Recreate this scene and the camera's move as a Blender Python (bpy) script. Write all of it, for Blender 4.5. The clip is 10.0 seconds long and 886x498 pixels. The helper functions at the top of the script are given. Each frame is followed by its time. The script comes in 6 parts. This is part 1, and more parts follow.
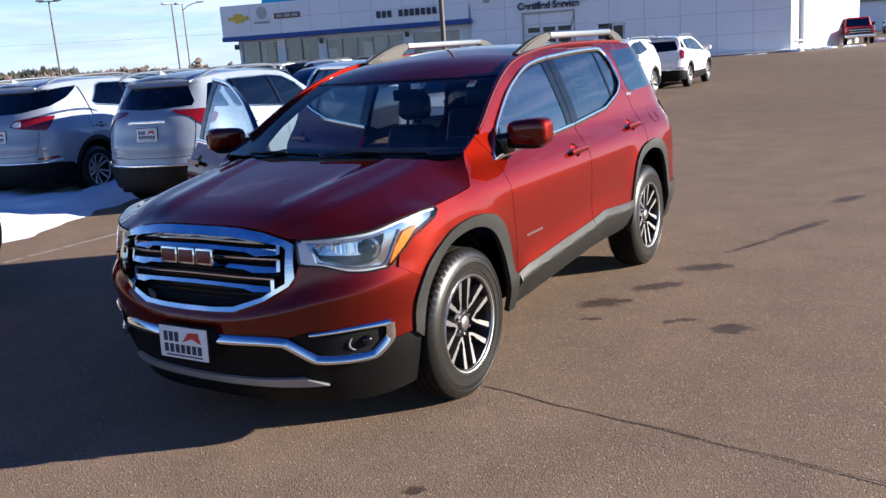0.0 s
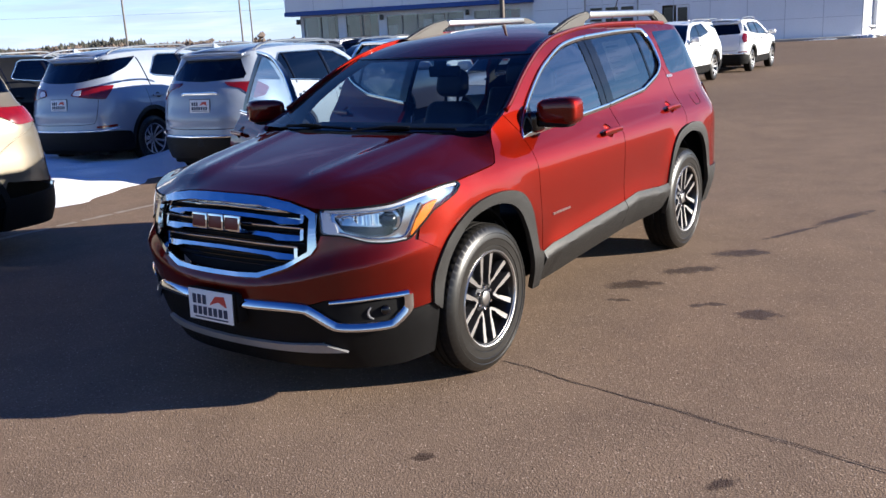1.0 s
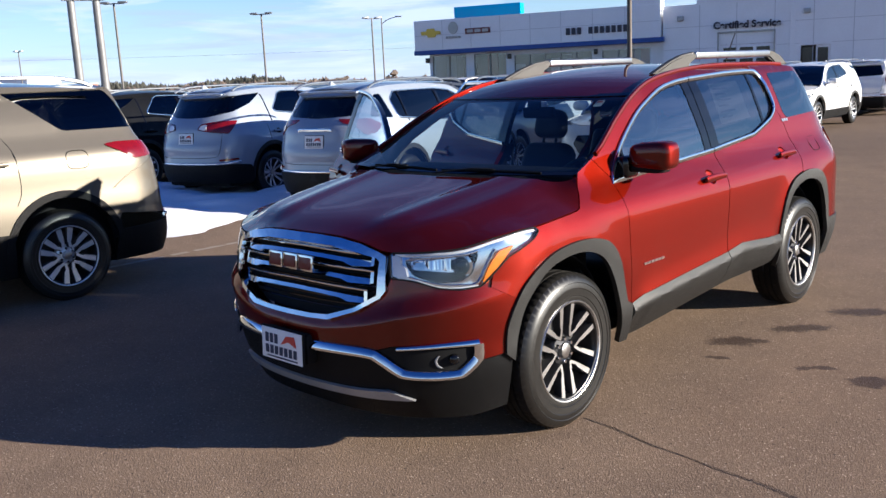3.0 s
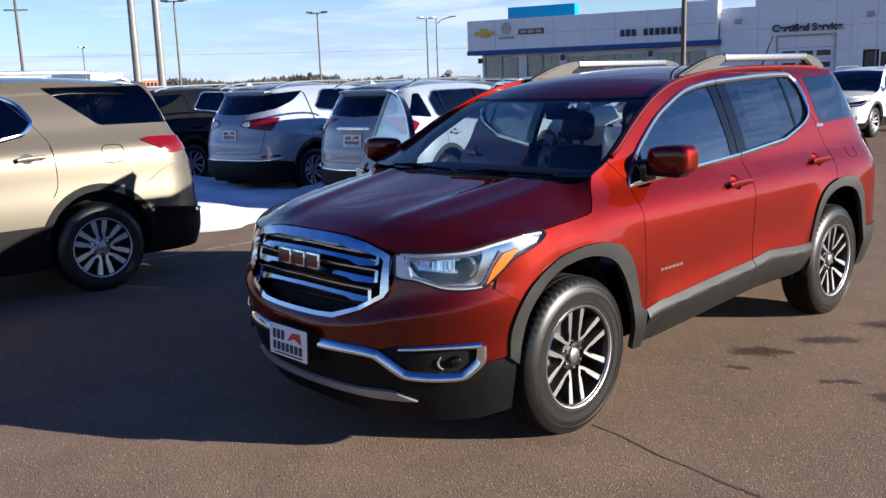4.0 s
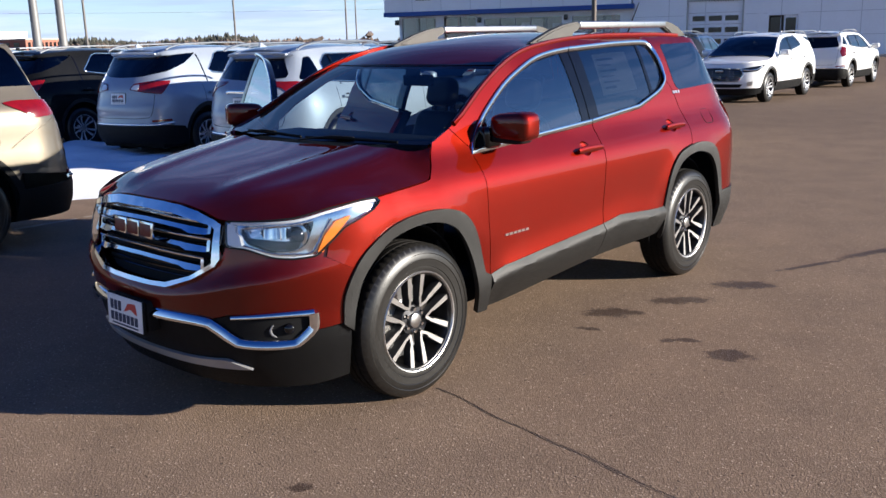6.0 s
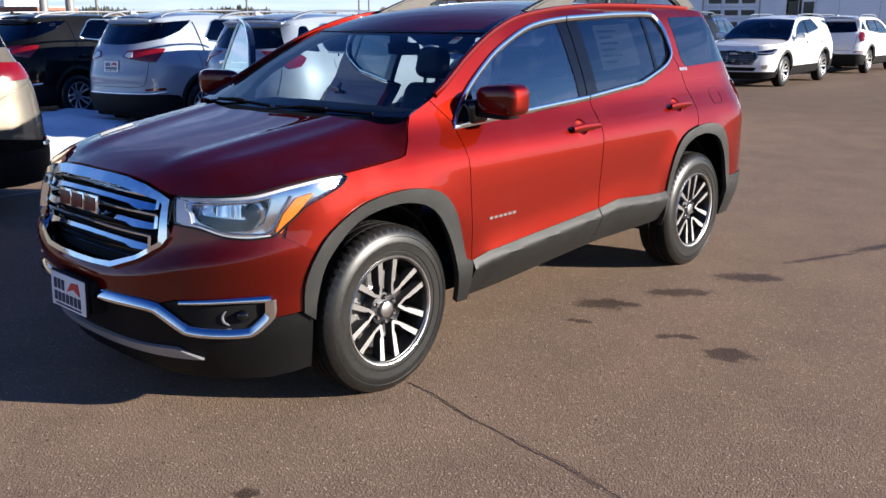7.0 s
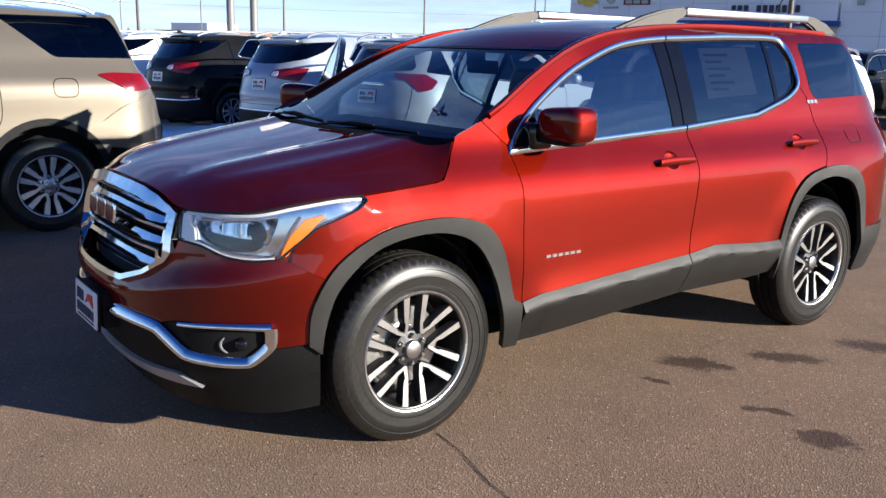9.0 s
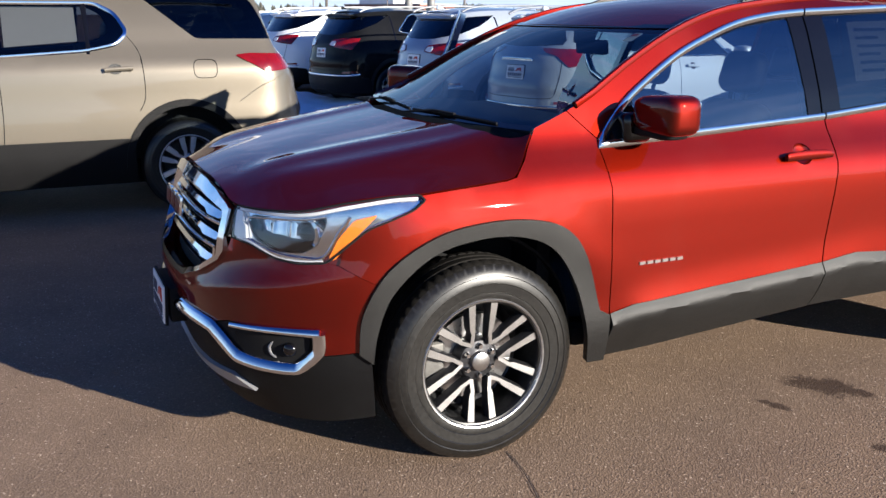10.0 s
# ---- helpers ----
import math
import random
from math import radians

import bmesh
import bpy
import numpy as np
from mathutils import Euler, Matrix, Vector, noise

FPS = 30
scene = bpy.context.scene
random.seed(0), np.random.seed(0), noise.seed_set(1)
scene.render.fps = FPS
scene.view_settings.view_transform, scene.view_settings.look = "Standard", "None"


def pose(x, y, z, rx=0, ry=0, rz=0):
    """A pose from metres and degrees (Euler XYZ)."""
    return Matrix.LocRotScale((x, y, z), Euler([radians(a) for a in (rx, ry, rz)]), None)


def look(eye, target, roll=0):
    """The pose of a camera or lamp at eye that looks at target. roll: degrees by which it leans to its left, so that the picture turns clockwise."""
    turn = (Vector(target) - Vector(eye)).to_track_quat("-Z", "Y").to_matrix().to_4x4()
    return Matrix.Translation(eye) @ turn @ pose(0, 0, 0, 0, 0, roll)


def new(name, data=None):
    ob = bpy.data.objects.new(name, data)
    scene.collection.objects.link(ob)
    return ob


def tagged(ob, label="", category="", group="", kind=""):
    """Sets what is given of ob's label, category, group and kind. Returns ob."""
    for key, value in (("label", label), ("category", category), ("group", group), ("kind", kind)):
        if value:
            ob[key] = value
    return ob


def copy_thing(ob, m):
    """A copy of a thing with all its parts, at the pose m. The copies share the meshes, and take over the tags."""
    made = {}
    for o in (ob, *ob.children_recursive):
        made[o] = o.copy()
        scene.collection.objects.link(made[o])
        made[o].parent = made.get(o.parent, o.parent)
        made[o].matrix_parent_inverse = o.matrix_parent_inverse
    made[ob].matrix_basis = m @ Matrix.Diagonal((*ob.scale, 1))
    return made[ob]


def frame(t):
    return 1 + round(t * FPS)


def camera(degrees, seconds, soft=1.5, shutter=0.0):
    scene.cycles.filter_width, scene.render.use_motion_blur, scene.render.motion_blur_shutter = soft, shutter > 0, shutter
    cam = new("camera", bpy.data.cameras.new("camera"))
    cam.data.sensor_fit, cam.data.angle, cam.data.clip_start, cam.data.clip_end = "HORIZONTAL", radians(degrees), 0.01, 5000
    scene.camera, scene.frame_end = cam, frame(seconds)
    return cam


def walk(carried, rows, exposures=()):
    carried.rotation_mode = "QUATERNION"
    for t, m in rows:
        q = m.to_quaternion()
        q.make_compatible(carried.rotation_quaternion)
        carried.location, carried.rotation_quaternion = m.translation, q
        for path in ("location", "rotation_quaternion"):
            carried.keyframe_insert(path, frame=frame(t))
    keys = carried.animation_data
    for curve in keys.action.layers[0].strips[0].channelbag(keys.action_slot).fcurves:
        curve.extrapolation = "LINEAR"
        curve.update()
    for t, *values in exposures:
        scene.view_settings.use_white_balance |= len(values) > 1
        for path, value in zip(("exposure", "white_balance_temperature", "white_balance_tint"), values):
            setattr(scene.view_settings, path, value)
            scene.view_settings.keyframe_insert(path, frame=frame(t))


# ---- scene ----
cam = camera(53.3, 10.0)
PATH = [
    (0, (3.086, -3.667, 1.733), (2.059, -2.008, 1.293), -4.2),
    (0.5, (3.197, -3.666, 1.713), (2.109, -2.041, 1.292), -4.3),
    (1, (3.261, -3.644, 1.714), (2.133, -2.063, 1.237), -3.1),
    (1.5, (3.318, -3.619, 1.732), (2.114, -2.083, 1.294), -2.7),
    (2, (3.366, -3.591, 1.727), (2.12, -2.082, 1.313), -3.5),
    (2.5, (3.365, -3.493, 1.712), (2.112, -1.986, 1.316), -3.9),
    (3, (3.334, -3.378, 1.713), (1.982, -1.955, 1.331), -2.7),
    (3.2, (3.329, -3.345, 1.684), (1.972, -1.921, 1.323), -2.8),
    (4.5, (3.595, -3.138, 1.716), (2.131, -1.833, 1.323), -1.5),
    (5, (3.704, -3.069, 1.723), (2.295, -1.707, 1.326), -1.4),
    (5.5, (3.762, -3.006, 1.707), (2.428, -1.576, 1.291), -1.4),
    (5.7, (3.799, -3.008, 1.728), (2.484, -1.569, 1.281), -1.9),
    (6.8, (3.606, -2.619, 1.637), (2.322, -1.166, 1.145), 0.0),
    (7, (3.631, -2.582, 1.644), (2.323, -1.157, 1.135), -0.2),
    (7.5, (3.744, -2.434, 1.655), (2.273, -1.181, 1.139), 0.2),
    (8, (3.807, -2.27, 1.658), (2.231, -1.151, 1.143), -0.7),
    (8.5, (3.738, -2.039, 1.613), (2.177, -0.877, 1.15), 1.3),
    (9, (3.677, -1.908, 1.567), (2.112, -0.747, 1.121), 1.3),
    (9.5, (3.641, -1.673, 1.577), (1.989, -0.68, 1.041), 0.8),
    (10, (3.611, -1.393, 1.615), (1.856, -0.583, 1.102), 0.2),
]
walk(cam, [(t, look(eye, target, roll)) for t, eye, target, roll in PATH], [(0, 1.58, 5380, 10), (2, 1.58, 5380, 10), (3, 1.48, 5380, 10), (4.5, 1.36, 5380, 10), (5.5, 1.38, 5380, 10), (7, 1.54, 5380, 10), (8, 1.67, 5380, 10), (9, 1.56, 5380, 10), (10, 1.52, 5380, 10)])

# ---- light ----
SUN_AZ, SUN_EL = radians(61.0), radians(15.0)      # clockwise from +y
world = bpy.data.worlds.new("sky")
scene.world = world
world.use_nodes = True


def nodes_of(tree):
    tree.nodes.clear()

    def make(kind, **sets):
        n = tree.nodes.new(kind)
        for k, v in sets.items():
            n.inputs[k.replace("_", " ")].default_value = v
        return n

    def blend(fac, a, b, how="MIX"):
        n = tree.nodes.new("ShaderNodeMix")
        n.data_type, n.blend_type = "RGBA", how
        for i, v in ((0, fac), (6, a), (7, b)):
            if isinstance(v, bpy.types.NodeSocket):
                tree.links.new(v, n.inputs[i])
            else:
                n.inputs[i].default_value = v if i == 0 else (*v, 1)
        return n.outputs[2]

    def scaled(v, a, b, c=0.0, d=1.0):
        n = tree.nodes.new("ShaderNodeMapRange")
        for i, k in enumerate((a, b, c, d)):
            n.inputs[i + 1].default_value = k
        tree.links.new(v, n.inputs[0])
        return n.outputs[0]

    def maths(how, a, b=0.0):
        n = tree.nodes.new("ShaderNodeMath")
        n.operation = how
        for i, v in enumerate((a, b)):
            if isinstance(v, bpy.types.NodeSocket):
                tree.links.new(v, n.inputs[i])
            else:
                n.inputs[i].default_value = v
        return n.outputs[0]
    return make, tree.links.new, blend, scaled, maths


def build_sky():
    make, link, blend, scaled, maths = nodes_of(world.node_tree)
    sky = make("ShaderNodeTexSky")
    sky.sky_type, sky.sun_disc, sky.sun_elevation, sky.sun_rotation = "NISHITA", False, SUN_EL, SUN_AZ
    sky.altitude, sky.air_density, sky.dust_density, sky.ozone_density = 300.0, 1.0, 0.05, 2.0
    at = make("ShaderNodeTexCoord")
    flat = make("ShaderNodeMapping")
    flat.inputs["Scale"].default_value = (2.4, 2.4, 17.0)
    link(at.outputs["Generated"], flat.inputs["Vector"])
    n1 = make("ShaderNodeTexNoise", Scale=2.1, Detail=7.0, Roughness=0.6, Distortion=0.4)
    link(flat.outputs["Vector"], n1.inputs["Vector"])
    ramp = make("ShaderNodeValToRGB")
    ramp.color_ramp.elements[0].position, ramp.color_ramp.elements[1].position = 0.48, 0.63
    ramp.color_ramp.elements[1].color = (0.75, 0.75, 0.75, 1)
    link(n1.outputs["Fac"], ramp.inputs["Fac"])
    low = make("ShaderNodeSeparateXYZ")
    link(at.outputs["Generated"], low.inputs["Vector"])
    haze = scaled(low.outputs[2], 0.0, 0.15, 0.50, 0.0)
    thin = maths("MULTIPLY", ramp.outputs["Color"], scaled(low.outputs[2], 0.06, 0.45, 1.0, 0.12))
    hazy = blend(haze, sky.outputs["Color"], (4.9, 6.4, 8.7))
    veil = make("ShaderNodeMapping")
    veil.inputs["Scale"].default_value = (3.2, 3.2, 42.0)
    veil.inputs["Location"].default_value = (1.7, 0.4, 3.1)
    link(at.outputs["Generated"], veil.inputs["Vector"])
    n2 = make("ShaderNodeTexNoise", Scale=1.6, Detail=6.0, Roughness=0.58, Distortion=0.3)
    link(veil.outputs["Vector"], n2.inputs["Vector"])
    grey = maths("MULTIPLY", scaled(n2.outputs["Fac"], 0.50, 0.66, 0.0, 0.55), scaled(low.outputs[2], 0.20, 0.34, 1.0, 0.0))
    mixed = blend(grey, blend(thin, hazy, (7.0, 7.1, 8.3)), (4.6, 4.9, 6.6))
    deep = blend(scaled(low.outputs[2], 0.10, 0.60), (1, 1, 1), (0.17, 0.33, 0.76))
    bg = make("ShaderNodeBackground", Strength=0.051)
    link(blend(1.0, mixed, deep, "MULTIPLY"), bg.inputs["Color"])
    out = make("ShaderNodeOutputWorld")
    link(bg.outputs["Background"], out.inputs["Surface"])


build_sky()
sun = new("sun", bpy.data.lights.new("sun", "SUN"))
sun.data.energy, sun.data.angle, sun.data.color = 5.0, radians(0.5), (1.0, 0.82, 0.59)
sun.matrix_world = look((0, 0, 0), (-math.sin(SUN_AZ) * math.cos(SUN_EL), -math.cos(SUN_AZ) * math.cos(SUN_EL), -math.sin(SUN_EL)))

# ---- materials ----


def material(name, base, rough=0.5, metal=0.0, vary=0.0, scale=8.0, bump=0.0, bump_scale=60.0, coat=0.0, dark=None, emit=0.0, spec=0.5):
    """A surface with two scales of variation in colour and roughness, and a fine relief."""
    m = bpy.data.materials.new(name)
    m.use_nodes = True
    make, link, blend, scaled, maths = nodes_of(m.node_tree)
    b = make("ShaderNodeBsdfPrincipled", Roughness=rough, Metallic=metal)
    b.inputs["Specular IOR Level"].default_value = spec
    b.inputs["Coat Weight"].default_value = coat
    b.inputs["Coat Roughness"].default_value = 0.02
    if emit:
        b.inputs["Emission Color"].default_value = (*base, 1)
        b.inputs["Emission Strength"].default_value = emit
    out = make("ShaderNodeOutputMaterial")
    link(b.outputs["BSDF"], out.inputs["Surface"])
    at = make("ShaderNodeTexCoord")
    if vary:
        big = make("ShaderNodeTexNoise", Scale=scale, Detail=4.0)
        fine = make("ShaderNodeTexNoise", Scale=scale * 14, Detail=3.0)
        link(at.outputs["Object"], big.inputs["Vector"])
        link(at.outputs["Object"], fine.inputs["Vector"])
        both = scaled(maths("ADD", big.outputs["Fac"], fine.outputs["Fac"]), 0.7, 1.3)
        link(blend(both, dark or [c * (1 - vary) for c in base], [min(1, c * (1 + vary * 0.5)) for c in base]), b.inputs["Base Color"])
        link(scaled(fine.outputs["Fac"], 0, 1, rough * (1 - vary * 0.4), min(1, rough * (1 + vary * 0.4))), b.inputs["Roughness"])
    else:
        b.inputs["Base Color"].default_value = (*base, 1)
    if bump:
        grain = make("ShaderNodeTexNoise", Scale=bump_scale, Detail=3.0)
        link(at.outputs["Object"], grain.inputs["Vector"])
        bp = make("ShaderNodeBump", Strength=bump, Distance=0.01)
        link(grain.outputs["Fac"], bp.inputs["Height"])
        link(bp.outputs["Normal"], b.inputs["Normal"])
    return m


def paint(name, base, metal=0.4, flake=0.25, edge=(1, 1, 1), rough=0.36, gloss=1.55, coat=1.0):
    """Car paint: a flaked colour coat under a clear coat, with a little road dust."""
    m = bpy.data.materials.new(name)
    m.use_nodes = True
    make, link, blend, scaled, maths = nodes_of(m.node_tree)
    b = make("ShaderNodeBsdfPrincipled", Roughness=rough, Metallic=metal)
    b.inputs["Specular Tint"].default_value = (*edge, 1)
    b.inputs["Specular IOR Level"].default_value = 0.08
    b.inputs["Coat Weight"].default_value, b.inputs["Coat Roughness"].default_value, b.inputs["Coat IOR"].default_value = coat, 0.02, gloss
    out = make("ShaderNodeOutputMaterial")
    link(b.outputs["BSDF"], out.inputs["Surface"])
    at = make("ShaderNodeTexCoord")
    flakes = make("ShaderNodeTexVoronoi", Scale=900.0)
    link(at.outputs["Object"], flakes.inputs["Vector"])
    dust = make("ShaderNodeTexNoise", Scale=2.6, Detail=6.0)
    link(at.outputs["Object"], dust.inputs["Vector"])
    flaked = blend(flakes.outputs["Distance"], [c * (1 - flake) for c in base], [min(1, c * (1 + flake)) for c in base])
    link(blend(scaled(dust.outputs["Fac"], 0.5, 0.8, 0.0, 0.012), flaked, (0.4, 0.37, 0.33)), b.inputs["Base Color"])
    return m


def glass(name, tint, gloss=1.0, least=0.07, most=0.92):
    """A thin pane: see-through with a tint, and a mirror by the Fresnel law."""
    m = bpy.data.materials.new(name)
    m.use_nodes = True
    make, link, blend, scaled, maths = nodes_of(m.node_tree)
    clear = make("ShaderNodeBsdfTransparent", Color=(*tint, 1))
    shine = make("ShaderNodeBsdfGlossy", Roughness=0.01, Color=(gloss, gloss, gloss, 1))
    edge = make("ShaderNodeLayerWeight", Blend=0.5)
    f = maths("ADD", maths("MULTIPLY", maths("POWER", edge.outputs["Facing"], 4.0), most), least)
    mix = make("ShaderNodeMixShader")
    out = make("ShaderNodeOutputMaterial")
    link(f, mix.inputs["Fac"])
    link(clear.outputs["BSDF"], mix.inputs[1])
    link(shine.outputs["BSDF"], mix.inputs[2])
    link(mix.outputs["Shader"], out.inputs["Surface"])
    return m


RED = paint("crimson_paint", (0.106, 0.0044, 0.0008), 0.82, 0.25, (0.72, 0.10, 0.05), 0.51, 1.46, 1.0)
GOLD = paint("champagne_paint", (0.158, 0.140, 0.110), 0.5)
SILVER = paint("silver_paint", (0.30, 0.34, 0.41), 0.35, 0.2, (1, 1, 1), 0.5)
WHITE = paint("white_paint", (0.80, 0.80, 0.79), 0.0, 0.04)
BLACK = paint("black_paint", (0.004, 0.0045, 0.0055), 0.1, 0.1, (1, 1, 1), 0.7, 1.3, 0.6)
BLUE = paint("dark_blue_paint", (0.02, 0.04, 0.10), 0.4)
BRIGHT_RED = paint("red_paint", (0.36, 0.012, 0.010), 0.1)
GREY = paint("grey_paint", (0.07, 0.075, 0.08), 0.5)
CHROME = material("chrome", (0.78, 0.79, 0.80), 0.06, 1.0, 0.08, 5.0)
SATIN = material("satin_metal", (0.55, 0.55, 0.55), 0.28, 1.0, 0.15, 9.0)
ALLOY = material("machined_alloy", (0.60, 0.595, 0.59), 0.36, 1.0, 0.2, 14.0)
SILVER_WHEEL = material("silver_wheel_paint", (0.76, 0.77, 0.79), 0.30, 0.60, 0.12, 12.0, coat=0.5)
ALLOY_DARK = material("dark_alloy_pocket", (0.07, 0.07, 0.075), 0.35, 0.8, 0.3, 12.0)
# barrel coloured dark for the shade between the spokes
BARREL = material("dark_wheel_barrel", (0.05, 0.05, 0.052), 0.3, 0.9, 0.25, 12.0)
CALIPER = material("cast_grey_caliper", (0.16, 0.155, 0.145), 0.5, 0.6, 0.3, 20.0)
SKID = material("satin_silver_paint", (0.34, 0.34, 0.345), 0.38, 0.4, 0.15, 9.0)
CLAD = material("grained_black_plastic", (0.0075, 0.0072, 0.0068), 0.52, 0.0, 0.35, 5.0, 0.2, 420.0, spec=0.45)
# darker, duller copy of CLAD, so that bumpers in shade come out black
BUMPER_BLACK = material("black_textured_plastic", (0.0045, 0.0045, 0.005), 0.55, 0.0, 0.35, 5.0, 0.3, 420.0, spec=0.18)
TRIM_BLACK = material("gloss_black_trim", (0.004, 0.004, 0.005), 0.10, 0.0, 0.2, 6.0)
MATT_BLACK = material("matt_black", (0.007, 0.007, 0.0075), 0.8, 0.0, 0.3, 8.0, spec=0.2)
RUBBER = material("tyre_rubber", (0.010, 0.0094, 0.0085), 0.36, 0.0, 0.5, 5.0, 0.02, 300.0, dark=(0.0045, 0.0043, 0.004), spec=0.5)
TREAD = material("tyre_tread", (0.0095, 0.0085, 0.0072), 0.8, 0.0, 0.4, 14.0, 0.2, 200.0, spec=0.15)
CABIN = material("dark_cabin_trim", (0.014, 0.014, 0.0155), 0.75, 0.0, 0.3, 10.0, 0.3, 200.0, spec=0.25)
LEATHER = material("black_leather", (0.012, 0.012, 0.013), 0.5, 0.0, 0.3, 10.0, 0.25, 150.0, spec=0.3)
CLEAR = glass("clear_glass", (0.44, 0.52, 0.54), 1.0, 0.03, 0.62)
WINDOW = glass("green_tint_glass", (0.46, 0.54, 0.56), 1.0, 0.24)
PRIVACY = glass("privacy_glass", (0.095, 0.104, 0.112), 1.0, 0.16)
DARK_GLASS = glass("dark_glass", (0.05, 0.055, 0.06), 1.0, 0.055)
SMOKED = glass("smoked_glass", (0.27, 0.28, 0.29), 1.0, 0.055)
LENS = glass("clear_lens", (0.93, 0.94, 0.95))
RED_LENS = material("red_lens", (0.15, 0.003, 0.003), 0.12, 0.0, 0.25, 16.0, coat=1.0)
WHITE_LENS = material("white_lens", (0.75, 0.75, 0.76), 0.15, 0.0, 0.1, 16.0, coat=1.0)
AMBER = material("amber_reflector", (0.85, 0.20, 0.005), 0.2, 0.0, 0.2, 40.0, coat=1.0)
REFLECTOR = material("lamp_reflector", (0.75, 0.76, 0.78), 0.1, 1.0, 0.1, 20.0)
DIM_REFLECTOR = material("dark_lamp_reflector", (0.34, 0.35, 0.37), 0.14, 1.0, 0.6, 30.0, 0.7, 70.0)
PLATE_WHITE = material("plate_white", (0.80, 0.80, 0.80), 0.4, 0.0, 0.04, 9.0)
INK = material("dark_blue_ink", (0.02, 0.03, 0.07), 0.5)
INK_RED = material("red_ink", (0.50, 0.05, 0.03), 0.5)
EMBLEM_RED = material("emblem_red", (0.12, 0.012, 0.012), 0.35, 0.0)
PAPER = material("sticker_paper", (0.80, 0.81, 0.80), 0.8, 0.0, 0.1, 30.0)
GREY_PLASTIC = material("grey_plastic", (0.048, 0.044, 0.038), 0.55, 0.0, 0.2, 9.0, 0.2, 200.0)

# ---- shaping ----
from mathutils.geometry import delaunay_2d_cdt  # noqa: E402


def link_mesh(name, bm, mat, smooth=40):
    me = bpy.data.meshes.new(name)
    bm.normal_update()
    bm.to_mesh(me)
    bm.free()
    if smooth:
        me.shade_smooth()
        me.set_sharp_from_angle(angle=radians(smooth))
    for m in mat if isinstance(mat, (list, tuple)) else [mat]:
        me.materials.append(m)
    return new(name, me)


def part(name, bm, mat, parent, label="", smooth=40):
    """One mesh of its own under a thing or under a part."""
    ob = link_mesh(name, bm, mat, smooth)
    ob.parent = parent
    if label:
        ob["label"] = label
    return ob


def thing(name, m, label, category, group="", kind=""):
    ob = new(name)
    ob.matrix_world = m
    return tagged(ob, label, category, group, kind)


def flipped(bm):
    """The same shape on the other side of the middle plane."""
    b = bm.copy()
    for v in b.verts:
        v.co.x = -v.co.x
    bmesh.ops.reverse_faces(b, faces=b.faces[:])
    return b


def joined(*bms):
    out = bmesh.new()
    for b in bms:
        me = bpy.data.meshes.new("t")
        b.to_mesh(me)
        out.from_mesh(me)
        bpy.data.meshes.remove(me)
        b.free()
    return out


def whole(bm):
    """A half, and its mirror half, welded along the middle."""
    b = joined(bm, flipped(bm))
    bmesh.ops.remove_doubles(b, verts=b.verts[:], dist=0.0006)
    return b


def smooth_curve(z, a, b):
    """A smooth curve through the points (a, b), read at z."""
    m = np.gradient(b, a)
    k = np.clip(np.searchsorted(a, z) - 1, 0, len(a) - 2)
    h = a[k + 1] - a[k]
    t = np.clip((z - a[k]) / h, 0, 1)
    return ((2 * t**3 - 3 * t**2 + 1) * b[k] + (t**3 - 2 * t**2 + t) * h * m[k]
            + (-2 * t**3 + 3 * t**2) * b[k + 1] + (t**3 - t**2) * h * m[k + 1])


def curve(*points):
    a, b = np.array(points, float).T
    return lambda z: smooth_curve(np.asarray(z, float), a, b)


def corner(n, k=90):
    a = np.linspace(0, np.pi / 2, k)
    return np.sin(a) ** (2 / n), np.cos(a) ** (2 / n)


class Sheet:
    """The wall of a car's body: its outline in plan, drawn in by some amount at each height. s runs along the outline, from the
    middle of the nose (s0) round the corner and along the side, where it is the distance behind the front axle, to the middle of the tail (s1)."""

    def __init__(self, hw, yf, yr, lf, lr, side, front, rear, nf=2.5, nr=3.0, relief=None):
        self.relief = relief
        a, b = corner(nf)
        c, d = corner(nr)
        self.x = np.r_[hw * a, np.full(60, hw), hw * c[::-1]]
        self.y = np.r_[yf + lf * (1 - b), np.linspace(yf + lf, yr - lr, 62)[1:-1], yr - lr * (1 - d[::-1])]
        s = np.r_[0, np.cumsum(np.hypot(np.diff(self.x), np.diff(self.y)))]
        self.s = s - np.interp(0, self.y, s)
        tx, ty = np.gradient(self.x, self.s), np.gradient(self.y, self.s)
        self.nx, self.ny = ty, -tx
        self.side, self.front, self.rear = curve(*side), curve(*front), curve(*rear)
        self.s0, self.s1, self.hw = self.s[0], self.s[-1], hw

    def at(self, s, z, out=0.0):
        s, z = np.asarray(s, float), np.asarray(z, float)
        if self.relief:
            out = out + self.relief(s, z)
        x, y, nx, ny = (np.interp(s, self.s, v) for v in (self.x, self.y, self.nx, self.ny))
        size = np.hypot(nx, ny)
        nx, ny = nx / size, ny / size
        i = nx**2 * self.side(z) + ny**2 * np.where(ny < 0, self.front(z), self.rear(z)) - out
        return np.stack([x - nx * i, y - ny * i, z + 0 * s], -1)

    def out(self, d):
        return lambda s, z: self.at(s, z, d)


